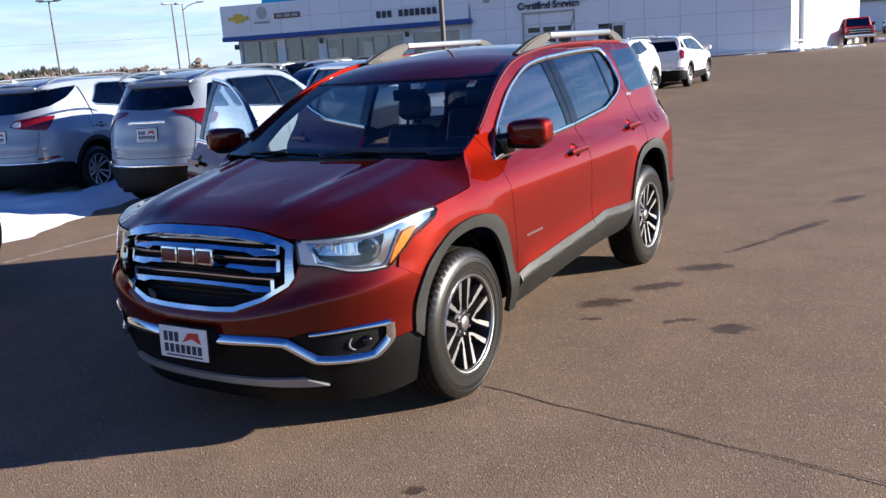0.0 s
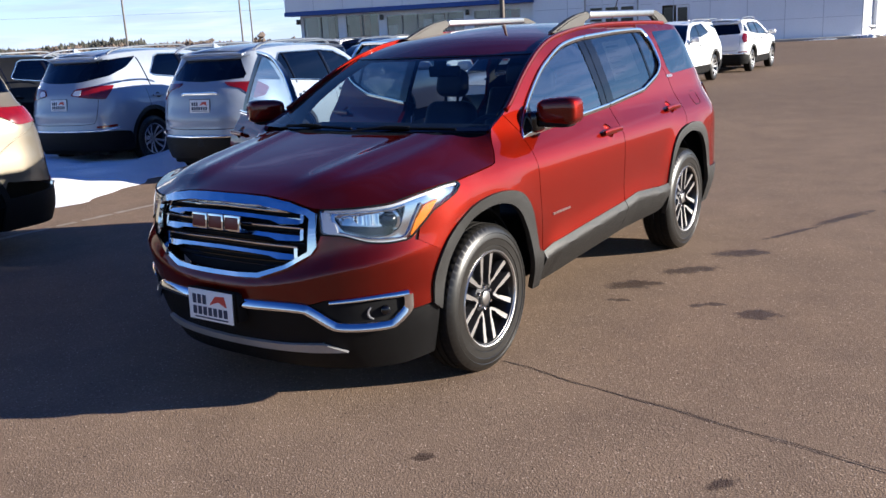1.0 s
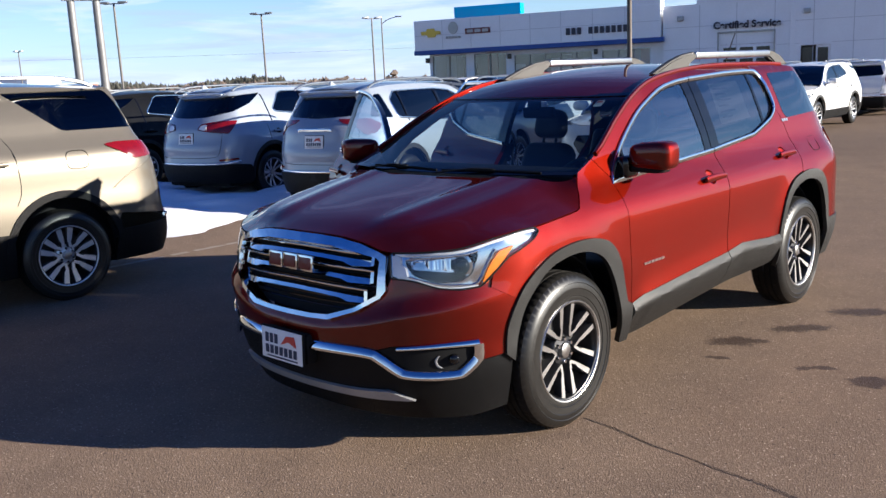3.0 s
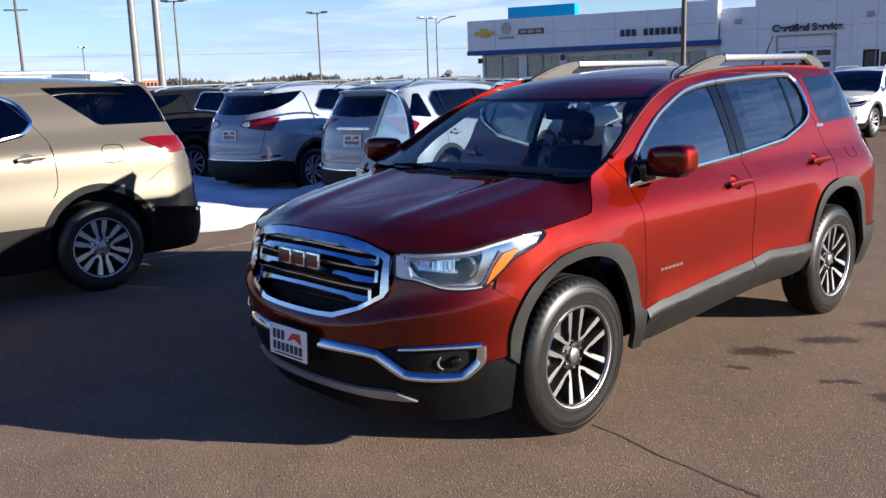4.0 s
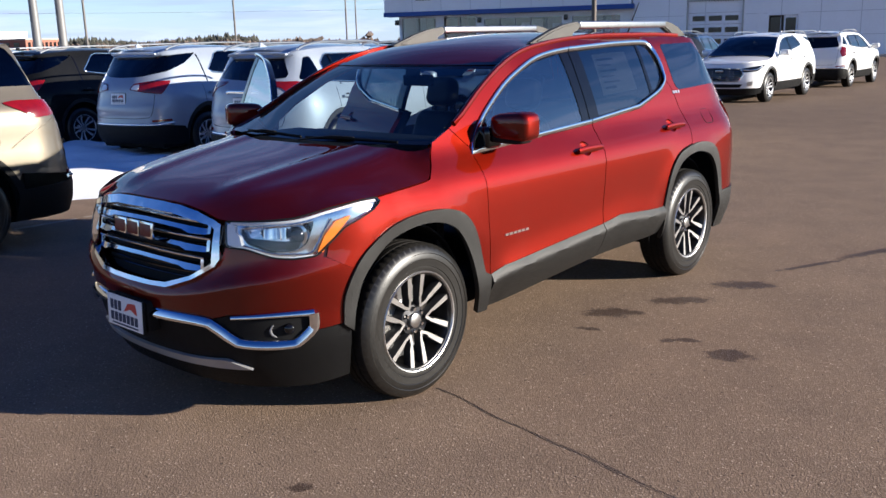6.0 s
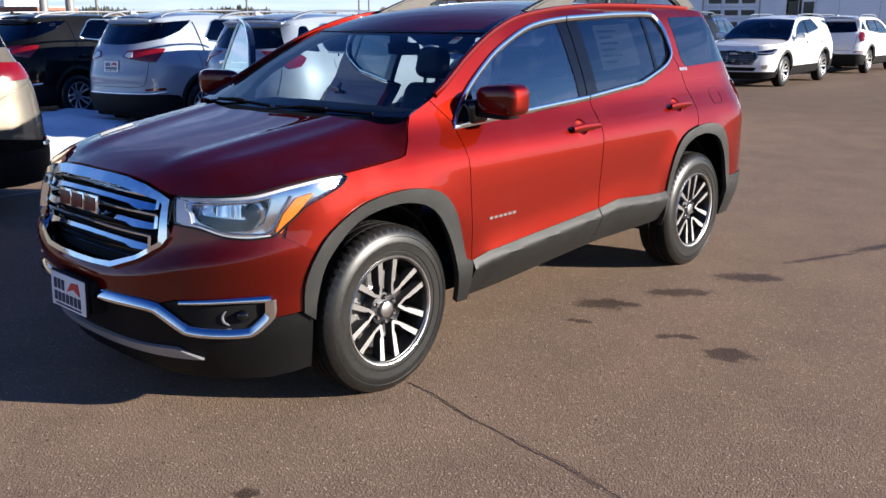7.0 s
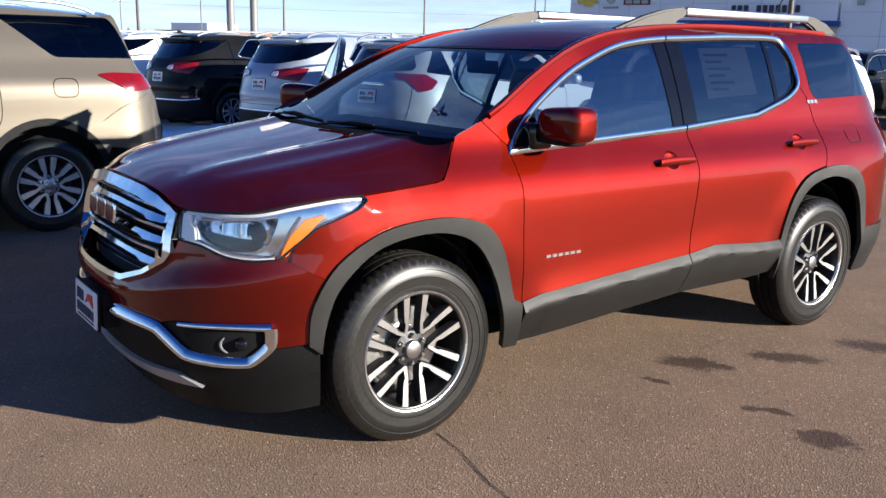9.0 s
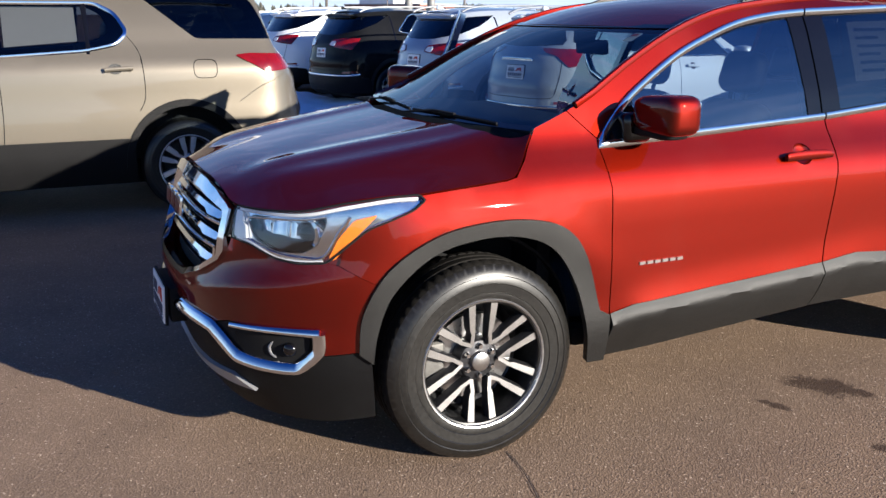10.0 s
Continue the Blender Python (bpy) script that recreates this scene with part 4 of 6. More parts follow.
def thing_door(car, name, outline, dlo, panes, clad, grip, hinge):
    """A door with its frame, panes, handle and cladding, on both sides; the right one swings open about its hinge."""
    A = ACADIA
    hs, swing = hinge
    s, z = grip
    bowl = [(s + .115 + .052 * math.cos(a), z + .004 + .042 * math.sin(a)) for a in np.linspace(0, 2 * math.pi, 25)[:-1]]
    doors = pairs(name, patch([outline, bowl], A.out(0), .05, -.03), RED, [car])
    doors[1]["label"] = "open red door"
    pairs("inner_panel", patch(outline, A.out(-.075), .08, -.03), CABIN, doors)
    ins = [tuple(p) for p in dlo]
    pairs("window_frame", patch([ins] + panes, A.out(-.006), .05, -.035), TRIM_BLACK, doors)
    for p in panes:
        pairs("pane", patch(p, A.out(-.010), .08), WINDOW if name == "front_door" else PRIVACY, doors)
    pairs("window_trim", strip(A, ([dlo[-2], dlo[-1]] + dlo[:-2]) if name == "front_door" else ([dlo[0]] + dlo[1:]), .031, .015, .006), CHROME, doors, "chrome window trim")
    brow = sorted(p for p in clad if p[1] > .45)

    def cladding(u, v):
        d = np.interp(u, [p[0] for p in brow], [p[1] for p in brow]) - v
        return A.at(u, v, np.where(d < .042, .006 + d * .52, .028 - (d - .042) * .36))
    pairs("door_cladding", patch(clad, cladding, .022, -.018), CLAD, doors, "black plastic lower cladding")
    cup = patch(bowl, lambda u, v: A.at(u, v, -.022 * np.clip(1.02 - ((u - s - .115) / .052) ** 2 - ((v - z - .004) / .042) ** 2, 0, 1) ** .5), .012)
    handles = pairs("door_handle", strip(A, curved([(s, z), (s + .03, z + .002), (s + .12, z + .004), (s + .22, z + .003), (s + .255, z)]), .034, .024, .026, taper=lambda t: .8 + .35 * math.sin(math.pi * t)), RED, doors)
    pairs("handle_cup", cup, RED, handles)
    h = on(A, [(hs, .8)])[0]
    doors[1].matrix_basis = Matrix.Translation((-h.x, h.y, 0)) @ pose(0, 0, 0, 0, 0, swing) @ Matrix.Translation((h.x, -h.y, 0))
    if name == "front_door":
        def shell(x0, x1, y0, y1, z0, z1, power):
            bm = bmesh.new()
            bmesh.ops.create_uvsphere(bm, u_segments=32, v_segments=20, radius=1.0)
            for v in bm.verts:
                c = Vector([math.copysign(abs(k) ** power, k) for k in v.co])
                c.z *= 1 + .10 * c.x
                c.y *= 1 - .18 * c.x if c.y < 0 else 1
                v.co = ((x0 + x1) / 2 + c.x * (x1 - x0) / 2, (y0 + y1) / 2 + c.y * (y1 - y0) / 2, (z0 + z1) / 2 + c.z * (z1 - z0) / 2)
            return bm
        mirrors = pairs("door_mirror", shell(.862, 1.098, .650, .815, 1.190, 1.334, .48), RED, doors)
        # added black shell stands for the shade on the mirror's underside
        pairs("mirror_under_shade", shell(.850, 1.060, .662, .795, 1.172, 1.228, .5), MATT_BLACK, mirrors, "black shell for the shade under the mirror")
        pairs("mirror_foot", joined(block(.80, .885, .62, .75, 1.145, 1.26, .03, None, 3), patch([(.57, 1.160), (.61, 1.222), (.70, 1.30), (.71, 1.17)], A.out(.002), .05, -.02)), TRIM_BLACK, mirrors)
        pairs("mirror_glass", block(.885, 1.070, .800, .812, 1.208, 1.312, .003), CHROME, mirrors)
    return doors

# ---- the other cars ----
TAILS = {   # tail lamp outlines: (distance ahead of the middle of the tail, height)
    "slim": [(.99, 1.213), (.62, 1.213), (.30, 1.178), (.24, 1.09), (.52, 1.043), (.80, 1.018), (.89, 1.108)],
    "wedge": [(1.42, 1.20), (1.05, 1.235), (.62, 1.22), (.62, 1.10), (.85, 1.04), (1.10, 1.08)],
    "hook": [(.35, 1.245), (.68, 1.24), (.89, 1.24), (1.07, 1.16), (.96, 1.06), (.80, 1.03), (.62, 1.16), (.43, 1.197)],
    "tall": [(1.02, 1.17), (.84, 1.20), (.74, 1.06), (.80, .90), (.98, .95)],
}


def card(parent, m, w=.305, h=.165, ink=True):
    """A dealer's white card in its dark holder, with bars for its writing."""
    part("plate_holder", block(-w / 2 - .008, w / 2 + .008, 0, .012, -h / 2 - .008, h / 2 + .008, .004, m), MATT_BLACK, parent)
    p = part("plate_card", block(-w / 2, w / 2, -.006, 0, -h / 2, h / 2, .002, m), PLATE_WHITE, parent, "white dealer card with bars of writing")
    if ink:
        k = w / .305
        for x0, x1, z0, z1 in ((-.125, -.02, .005, .050), (-.125, .125, -.048, -.008)):
            n = 3 if x1 < 0 else 7
            for i in range(n):
                a = x0 + (x1 - x0) * (i + .12) / n
                part("letter_bar", block(a * k, (a + (x1 - x0) / n * .66) * k, -.009, -.005, z0 * k, z1 * k, 0, m), INK, p)
        part("red_mark", prism([(0, .0), (.04, .045), (.10, .05), (.115, .0), (.06, .02)], .004, 0, m @ Matrix.Scale(k, 4) @ Matrix.Translation((0, -.010, .006))), INK_RED, p)
        part("small_print", block(-.11 * k, .12 * k, -.009, -.005, -.064 * k, -.058 * k, 0, m), INK, p)
    return p


def suv(name, m, label, colour, yf=-.93, yr=3.72, wb=2.725, hw=.92, top=1.66, wheel=.36, tail="slim", rails=True, fin=True, plate=True, group="",
        float_roof=False, spokes=(5, 10, 14), roof_colour=None, chrome_bar=False, far=False, shapes=None, sill=.47, arch_r=.43, glass_low=1.17, lr=.55, nr=3.0, wall=None):
    """A parked crossover: body, roof, glass, lamps, bumpers, wheels."""
    car = thing(name, m, label, "car", group)
    shapes = shapes or {}
    grip = 1.18 if wb > 3 else 1.0
    k = top / 1.66
    ends = []

    def swage(s, z):
        """The tailgate's lower shoulder and the hollow over it."""
        c = np.clip((s - ends[0] + .85) / .25, 0, 1)
        return c * (.020 * np.exp(-((z - .80) / .055) ** 2) - .012 * np.exp(-((z - .98) / .08) ** 2)) if ends else 0.0
    A = Sheet(hw, yf, yr, .72, lr,
              wall or [(.15, .10), (.3, .05), (.45, .01), (.6, 0), (.8, .0), (.95, .02), (1.05, .05), (1.2, .11), (1.4, .20), (1.55, .28), (1.66, .37), (1.9, .5)],
              [(.15, .10), (.3, .03), (.45, 0), (.6, 0), (.75, .02), (.9, .07), (1.0, .13), (1.1, .2)],
              [(.15, .12), (.35, .02), (.5, 0), (.75, .03), (.95, .05), (1.1, .08), (1.25, .18), (1.4, .30), (1.55, .42), (1.7, .50), (1.9, .6)], 2.5, nr, swage)
    s0, s1 = A.s0, A.s1
    ends.append(s1)
    b = lambda y: 1.08 + .05 * y / wb  # noqa: E731
    edge = curve((.25, 1.09), (.45, 1.18), (.80, 1.38), (1.15, top - .12), (1.5, top - .075), (2.0, top - .055), (wb, top - .06), (wb + .5, top - .09), (s1 - .5, top - .13), (s1 + .1, top - .15))
    ledge = [(s, float(edge(s))) for s in np.linspace(.25, s1, 34)]
    arch = lambda y, r=arch_r: [(y - r, sill - .01)] + [p for p in arc(y, wheel + .03, r, r, 176, 4, 22) if p[1] > sill] + [(y + r, sill - .01)]  # noqa: E731
    rim = [(s0, .36), (-.53, .37), (-.46, sill)] + arch(0) + arch(wb) + [(wb + .5, sill + .05), (s1, .52), (s1, ledge[-1][1])] + ledge[::-1][1:] + [(.15, 1.06), (-.2, 1.01), (-.45, .97), (s0, .93)]
    side = rounded([(.66, b(.6) + .03), (.98, 1.37 * k), (1.28, top - .17), (1.65, top - .135), (wb - .02, top - .135), (wb + .16, 1.42 * k), (wb + .10, b(wb) + .09), (1.6, b(1.6) + .02)], .05)
    y1 = s1 - 1.0
    if float_roof:
        quarter = None
        back = [(s1, top - .155), (s1 - .80, top - .155), (s1 - 1.15, top - .145), (s1 - 1.72, top - .12), (s1 - 1.62, 1.56), (s1 - 1.38, 1.455), (s1 - .95, 1.345), (s1 - .70, 1.315), (s1 - .35, 1.27), (s1, 1.26)]
        side = rounded([(.66, b(.6) + .03), (.98, 1.37 * k), (1.28, top - .17), (1.65, top - .12), (2.10, top - .11), (2.22, 1.585), (2.50, 1.345), (2.44, 1.305), (1.6, b(1.6) + .10)], .03)
    else:
        quarter = rounded([(wb + .32, top - .155), (y1 - .1, top - .165), (y1 + .10, b(wb) + .13), (wb + .22, b(wb) + .09)], .05)
        back = [(s1, top - .165), (s1 - .66, top - .175), (s1 - .74, glass_low + .06), (s1 - .68, glass_low + .01), (s1, glass_low - .02)]
    side, quarter = (rounded(shapes[n], .05) if n in shapes else old for n, old in (("side", side), ("quarter", quarter)))
    holes = [side] + ([quarter] if quarter else []) + [back[:1] + back[1:]]
    lamp = rounded(shapes.get("tail") or [(s1 - d, z) for d, z in TAILS[tail]], .03)
    pairs("body_side", patch([rim] + [h for h in holes], A.out(0), .075, -.03), colour, [car])
    for h in holes[:-1]:
        pairs("side_glass", patch(h, A.out(-.008), .1), SMOKED if wb > 3 and h is side else DARK_GLASS, [car], "dark side glass")
        far or h is quarter or pairs("window_trim", strip(A, h, .030 if wb > 3 else .022, .012, .004, True, .08, None, 6), CHROME, [car], "chrome window trim")
    part("rear_glass", whole(patch(back, A.out(-.008), .09)), DARK_GLASS, car, "dark rear window")
    for s in (1.66, wb - .72 if wb > 3 else wb - .12):
        pairs("door_pillar", strip(A, [(s, b(s) + (.18 if wb > 3 else .03)), (s + .01, top - .15)], .07 if s < 2 else .03, .02, -.006), TRIM_BLACK, [car])
    for s in () if far else (.56, 1.66) if wb > 3 else (.56, 1.66, wb - .02):
        pairs("door_gap", strip(A, curved([(s, .47 if s < 2 else .80), (s + .03, .8), (s + .03, b(s))]), .007, .006, -.001), MATT_BLACK, [car])
    if wb > 3:
        pairs("door_gap", strip(A, curved([(2.64, 1.46), (2.72, 1.34), (2.745, 1.23), (2.75, .97), (2.70, .85)]), .007, .006, -.001), MATT_BLACK, [car])
        pairs("fuel_flap", strip(A, rounded([(3.15, 1.25), (3.34, 1.25), (3.34, 1.10), (3.15, 1.10)], .06), .006, .006, -.001, True, .03), MATT_BLACK, [car])
        pairs("swage_line", strip(A, curved([(3.52, .90), (3.70, 1.02), (3.95, 1.12)]), .010, .008, -.001), colour, [car])
        part("price_sheet", flipped(patch([(1.75, 1.36), (2.28, 1.40), (2.28, 1.66), (1.75, 1.66)], A.out(-.016), .08)), PAPER, car, "white price sheet inside the glass")
        part("price_sheet", patch([(1.75, 1.36), (2.28, 1.40), (2.28, 1.66), (1.75, 1.66)], A.out(-.016), .08), PAPER, car, "white price sheet inside the glass")
        pairs("pillar_strip", strip(A, [(2.36, 1.34), (2.34, 1.68)], .022, .012, .002), TRIM_BLACK, [car])
    for s in () if far else (1.36, wb - .62 if wb > 3 else wb - .28):
        pairs("door_handle", strip(A, [(s, grip), (s + .03, grip + .005), (s + .19, grip + .012), (s + .22, grip + .01)], .036, .026, .03), colour, [car])
        # flat black disc paints the shaded hollow behind the handle
        pairs("handle_cup", patch([(s + .085 + .055 * math.cos(a), grip + .006 + .042 * math.sin(a)) for a in np.linspace(0, 6.283, 17)[:-1]], A.out(.003), .05), CLAD, [car])
    pairs("tail_lamp", patch(lamp, A.out(.012), .05, -.025), RED_LENS, [car], "red tail lamp")
    if tail in ("slim", "wedge") and not far:
        inner = [(.27, 1.10), (.31, 1.155), (.42, 1.165), (.42, 1.10), (.38, 1.08)] if tail == "slim" else [(.10, 1.245), (.30, 1.25), (.33, 1.20), (.12, 1.20)]
        pairs("reverse_lamp", patch(rounded([(s1 - d, z) for d, z in inner], .015), A.out(.016), .05, -.02), WHITE_LENS, [car])
    part("rear_bumper", whole(patch([(wb + .45, .47), (wb + .5, .535), (s1 - .9, .56), (s1, .56), (s1, .30), (s1 - .8, .27), (wb + .42, .26)], A.out(.014), .08, -.03)), BUMPER_BLACK, car, "black plastic bumper")
    far or part("bumper_strip", whole(strip(A, [(s1, .575), (s1 - .7, .575), (s1 - .95, .60)], .03, .02, .016)), CHROME, car)
    far or pairs("bumper_reflector", patch(rounded([(s1 - .92, .655), (s1 - .62, .64), (s1 - .62, .61), (s1 - .92, .62)], .012), A.out(.006), .05, -.012), RED_LENS, [car])
    far or part("tailgate_gap", whole(strip(A, curved([(s1 - .70, 1.12), (s1 - .68, .95), (s1 - .62, .72), (s1 - .5, .67), (s1, .665)]), .008, .006, -.001)), MATT_BLACK, car)
    if chrome_bar:
        part("tailgate_bar", whole(strip(A, [(s1, 1.115), (s1 - .26, 1.115), (s1 - .29, 1.10)], .036, .02, .014)), CHROME, car, "chrome tailgate bar")
    part("front_bumper", whole(patch([(s0, .355), (-.53, .365), (-.45, .44), (-.43, .25), (-.7, .20), (s0, .19)], A.out(.008), .08, -.03)), BUMPER_BLACK, car)
    far or pairs("sill_cladding", patch([(.43, sill), (wb - .43, sill), (wb - .43, .27), (.43, .25)], A.out(.008), .09, -.03), BUMPER_BLACK, [car])
    for y in () if far else (0.0, wb):
        pairs("arch_trim", patch(arc(y, wheel + .03, arch_r + .04, arch_r + .05, 190, -10, 28) + arc(y, wheel + .03, arch_r - .012, arch_r - .01, -10, 190, 28), A.out(.012), .06, -.02), BUMPER_BLACK if wb > 3 else CLAD, [car])
        liner = arch_liner(y, arch_r + .01)
        pairs("wheel_liner", liner, MATT_BLACK, [car])
    part("underbody", block(-.66, .66, -.6, yr - .25, .2, .42, .04), MATT_BLACK, car)
    part("cabin", joined(block(-.74, .74, .4, yr - .5, .42, 1.0, .05), block(-.6, -.12, 1.35, 1.5, .9, 1.5, .05), block(.12, .6, 1.35, 1.5, .9, 1.5, .05), block(-.6, .6, 2.3, 2.45, .9, 1.35, .05)), CABIN, car)
    hz = lambda x, y: curve((yf, .90), (yf + .15, .97), (-.4, 1.04), (0, 1.09), (.5, 1.13))(y) - curve((yf, .0), (-.4, .06), (.4, .05))(y) * np.abs(x / .85) ** 2.4  # noqa: E731
    hs = [(.45, yf + .13), (.62, yf + .24), (.76, -.45), (.84, -.15), (.85, .1), (.80, .36), (.4, .42)]
    part("bonnet", patch([(0, yf + .09)] + hs + [(0, .43)] + [(-x, y) for x, y in hs[::-1]], lambda x, y: np.stack([x, y, hz(x, y)], -1), .09, -.03), colour, car)
    crown = curve((.9, .02), (1.5, .045), (2.6, .05), (s1, .03))
    def top_fn(u, v):
        e = A.at(v, edge(v))
        return np.stack([e[:, 0] * u, e[:, 1] - .10 * (1 - u * u) * np.clip(1.6 - v, 0, 1) * 1.6, edge(v) + crown(v) * (1 - u * u)], -1)
    part("roof", patch([(-1, 1.15), (1, 1.15), (1, s1 - .82), (-1, s1 - .82)], top_fn, .11, -.03), roof_colour or colour, car)
    # spoiler over the rear window
    part("roof_spoiler", whole(patch([(s1, top - .115), (s1 - .80, top - .115), (s1 - .9, top - .135), (s1 - .6, top - .165), (s1, top - .165)], A.out(.035), .07, -.03)), roof_colour or colour, car)
    part("roof_tail", patch([(-1, 0), (1, 0), (1, 1), (-1, 1)], lambda u, v: np.stack([A.at(s1 - .82 + 0 * u, top - .13 + 0 * u)[:, 0] * u, A.at(s1 - .82 + 0 * u, top - .13 + 0 * u)[:, 1] + v * (A.at(s1, top - .14, .035)[1] - A.at(s1 - .82, top - .13)[1]), top - .10 - .018 * v + .012 * (1 - u * u)], -1), .15, -.025), roof_colour or colour, car)
    def screen(u, v):
        s = .28 + .92 * v
        e = A.at(s, edge(s))
        return np.stack([e[:, 0] * u, e[:, 1] - .14 * (1 - u * u), edge(s) + .01 * (1 - u * u)], -1)
    part("windscreen", patch([(-.97, 0), (.97, 0), (.97, 1), (-.97, 1)], screen, .12), DARK_GLASS, car, "windscreen glass")
    # nose
    part("grille", whole(patch([(s0, .835), (s0 + .50, .815), (s0 + .56, .70), (s0 + .44, .55), (s0, .54)], A.out(.006), .07, -.02)), TRIM_BLACK, car, "black front grille")
    for z in () if far else (.60, .655, .71, .765):
        part("grille_bar", whole(strip(A, [(s0, z), (s0 + .46, z)], .013, .012, .010)), CHROME, car)
    far or part("grille_trim", whole(strip(A, [(s0, .845), (s0 + .51, .825), (s0 + .575, .70), (s0 + .45, .535), (s0, .525)], .022, .02, .012)), CHROME, car)
    far or part("badge", block(-.10, .10, yf - .022, yf - .006, .755, .80, .012), SATIN, car)
    if not far:
        lamps = pairs("headlamp", patch(rounded([(s0 + .53, .835), (s0 + .56, .745), (-.66, .765), (-.42, .875), (-.36, .925), (-.6, .895)], .02), A.out(.008), .05, -.02), TRIM_BLACK, [car], "dark swept headlamp")
        pairs("lamp_strip", strip(A, curved([(s0 + .56, .80), (-.70, .80), (-.48, .885)]), .03, .014, .012), REFLECTOR, lamps)
        pairs("fog_lamp", patch(rounded([(s0 + .66, .52), (s0 + .80, .535), (s0 + .78, .43), (s0 + .66, .43)], .02), A.out(.008), .05, -.02), SATIN, [car])
        part("lower_intake", whole(patch([(s0, .47), (s0 + .55, .465), (s0 + .50, .385), (s0, .38)], A.out(.004), .08)), MATT_BLACK, car)
    mirror = bmesh.new()
    bmesh.ops.create_uvsphere(mirror, u_segments=16, v_segments=10, radius=1.0)
    for v in mirror.verts:
        c = v.co
        c.x, c.y, c.z = (math.copysign(abs(q) ** .65, q) for q in c)
        c.x, c.y, c.z = hw + .10 + c.x * .12, .62 + c.y * .085, b(.6) + .08 + c.z * .075
    pairs("door_mirror", joined(mirror, block(hw - .09, hw + .04, .58, .66, b(.6) + .0, b(.6) + .05, .01)), colour, [car])
    if rails:
        for sx in (1, -1):
            x = sx * (hw - .30)
            part("roof_rail", sweep(curved([(x, 1.35, top - .05), (x, 1.5, top + .0), (x, 1.8, top + .02), (x, wb, top + .015), (x, wb + .35, top - .02), (x, wb + .5, top - .07)], 4), .03, .03, n=8), SATIN, car, "silver roof rail")
    if fin and not far:
        part("aerial_fin", prism([(0, 0), (.16, 0), (.15, .055), (.12, .05)], .03, .008, pose(.015, wb + .35, top - .03, 0, 0, 90)), roof_colour or colour, car)
    if plate and not far:
        y = A.at(s1, .955)[1]
        card(car, pose(0, y + .006, .955, -8, 0, 180))
    add_wheels(car, f"five_{spokes[0]}_{wheel}", [(hw - .125, 0), (hw - .125, wb), (.125 - hw, 0), (.125 - hw, wb)], r=wheel, rim=wheel - .14, w=.225, pairs=spokes[0], spread0=spokes[1], spread1=spokes[2], w0=.032, w1=.042)
    return car


def parked(x, y, turn, wb):
    """The pose of a car whose rear axle's middle stands at (x, y) and whose nose points along the angle turn from +y."""
    a = radians(turn)
    return pose(x - math.sin(a) * wb, y + math.cos(a) * wb, 0, 0, 0, 180 + turn)

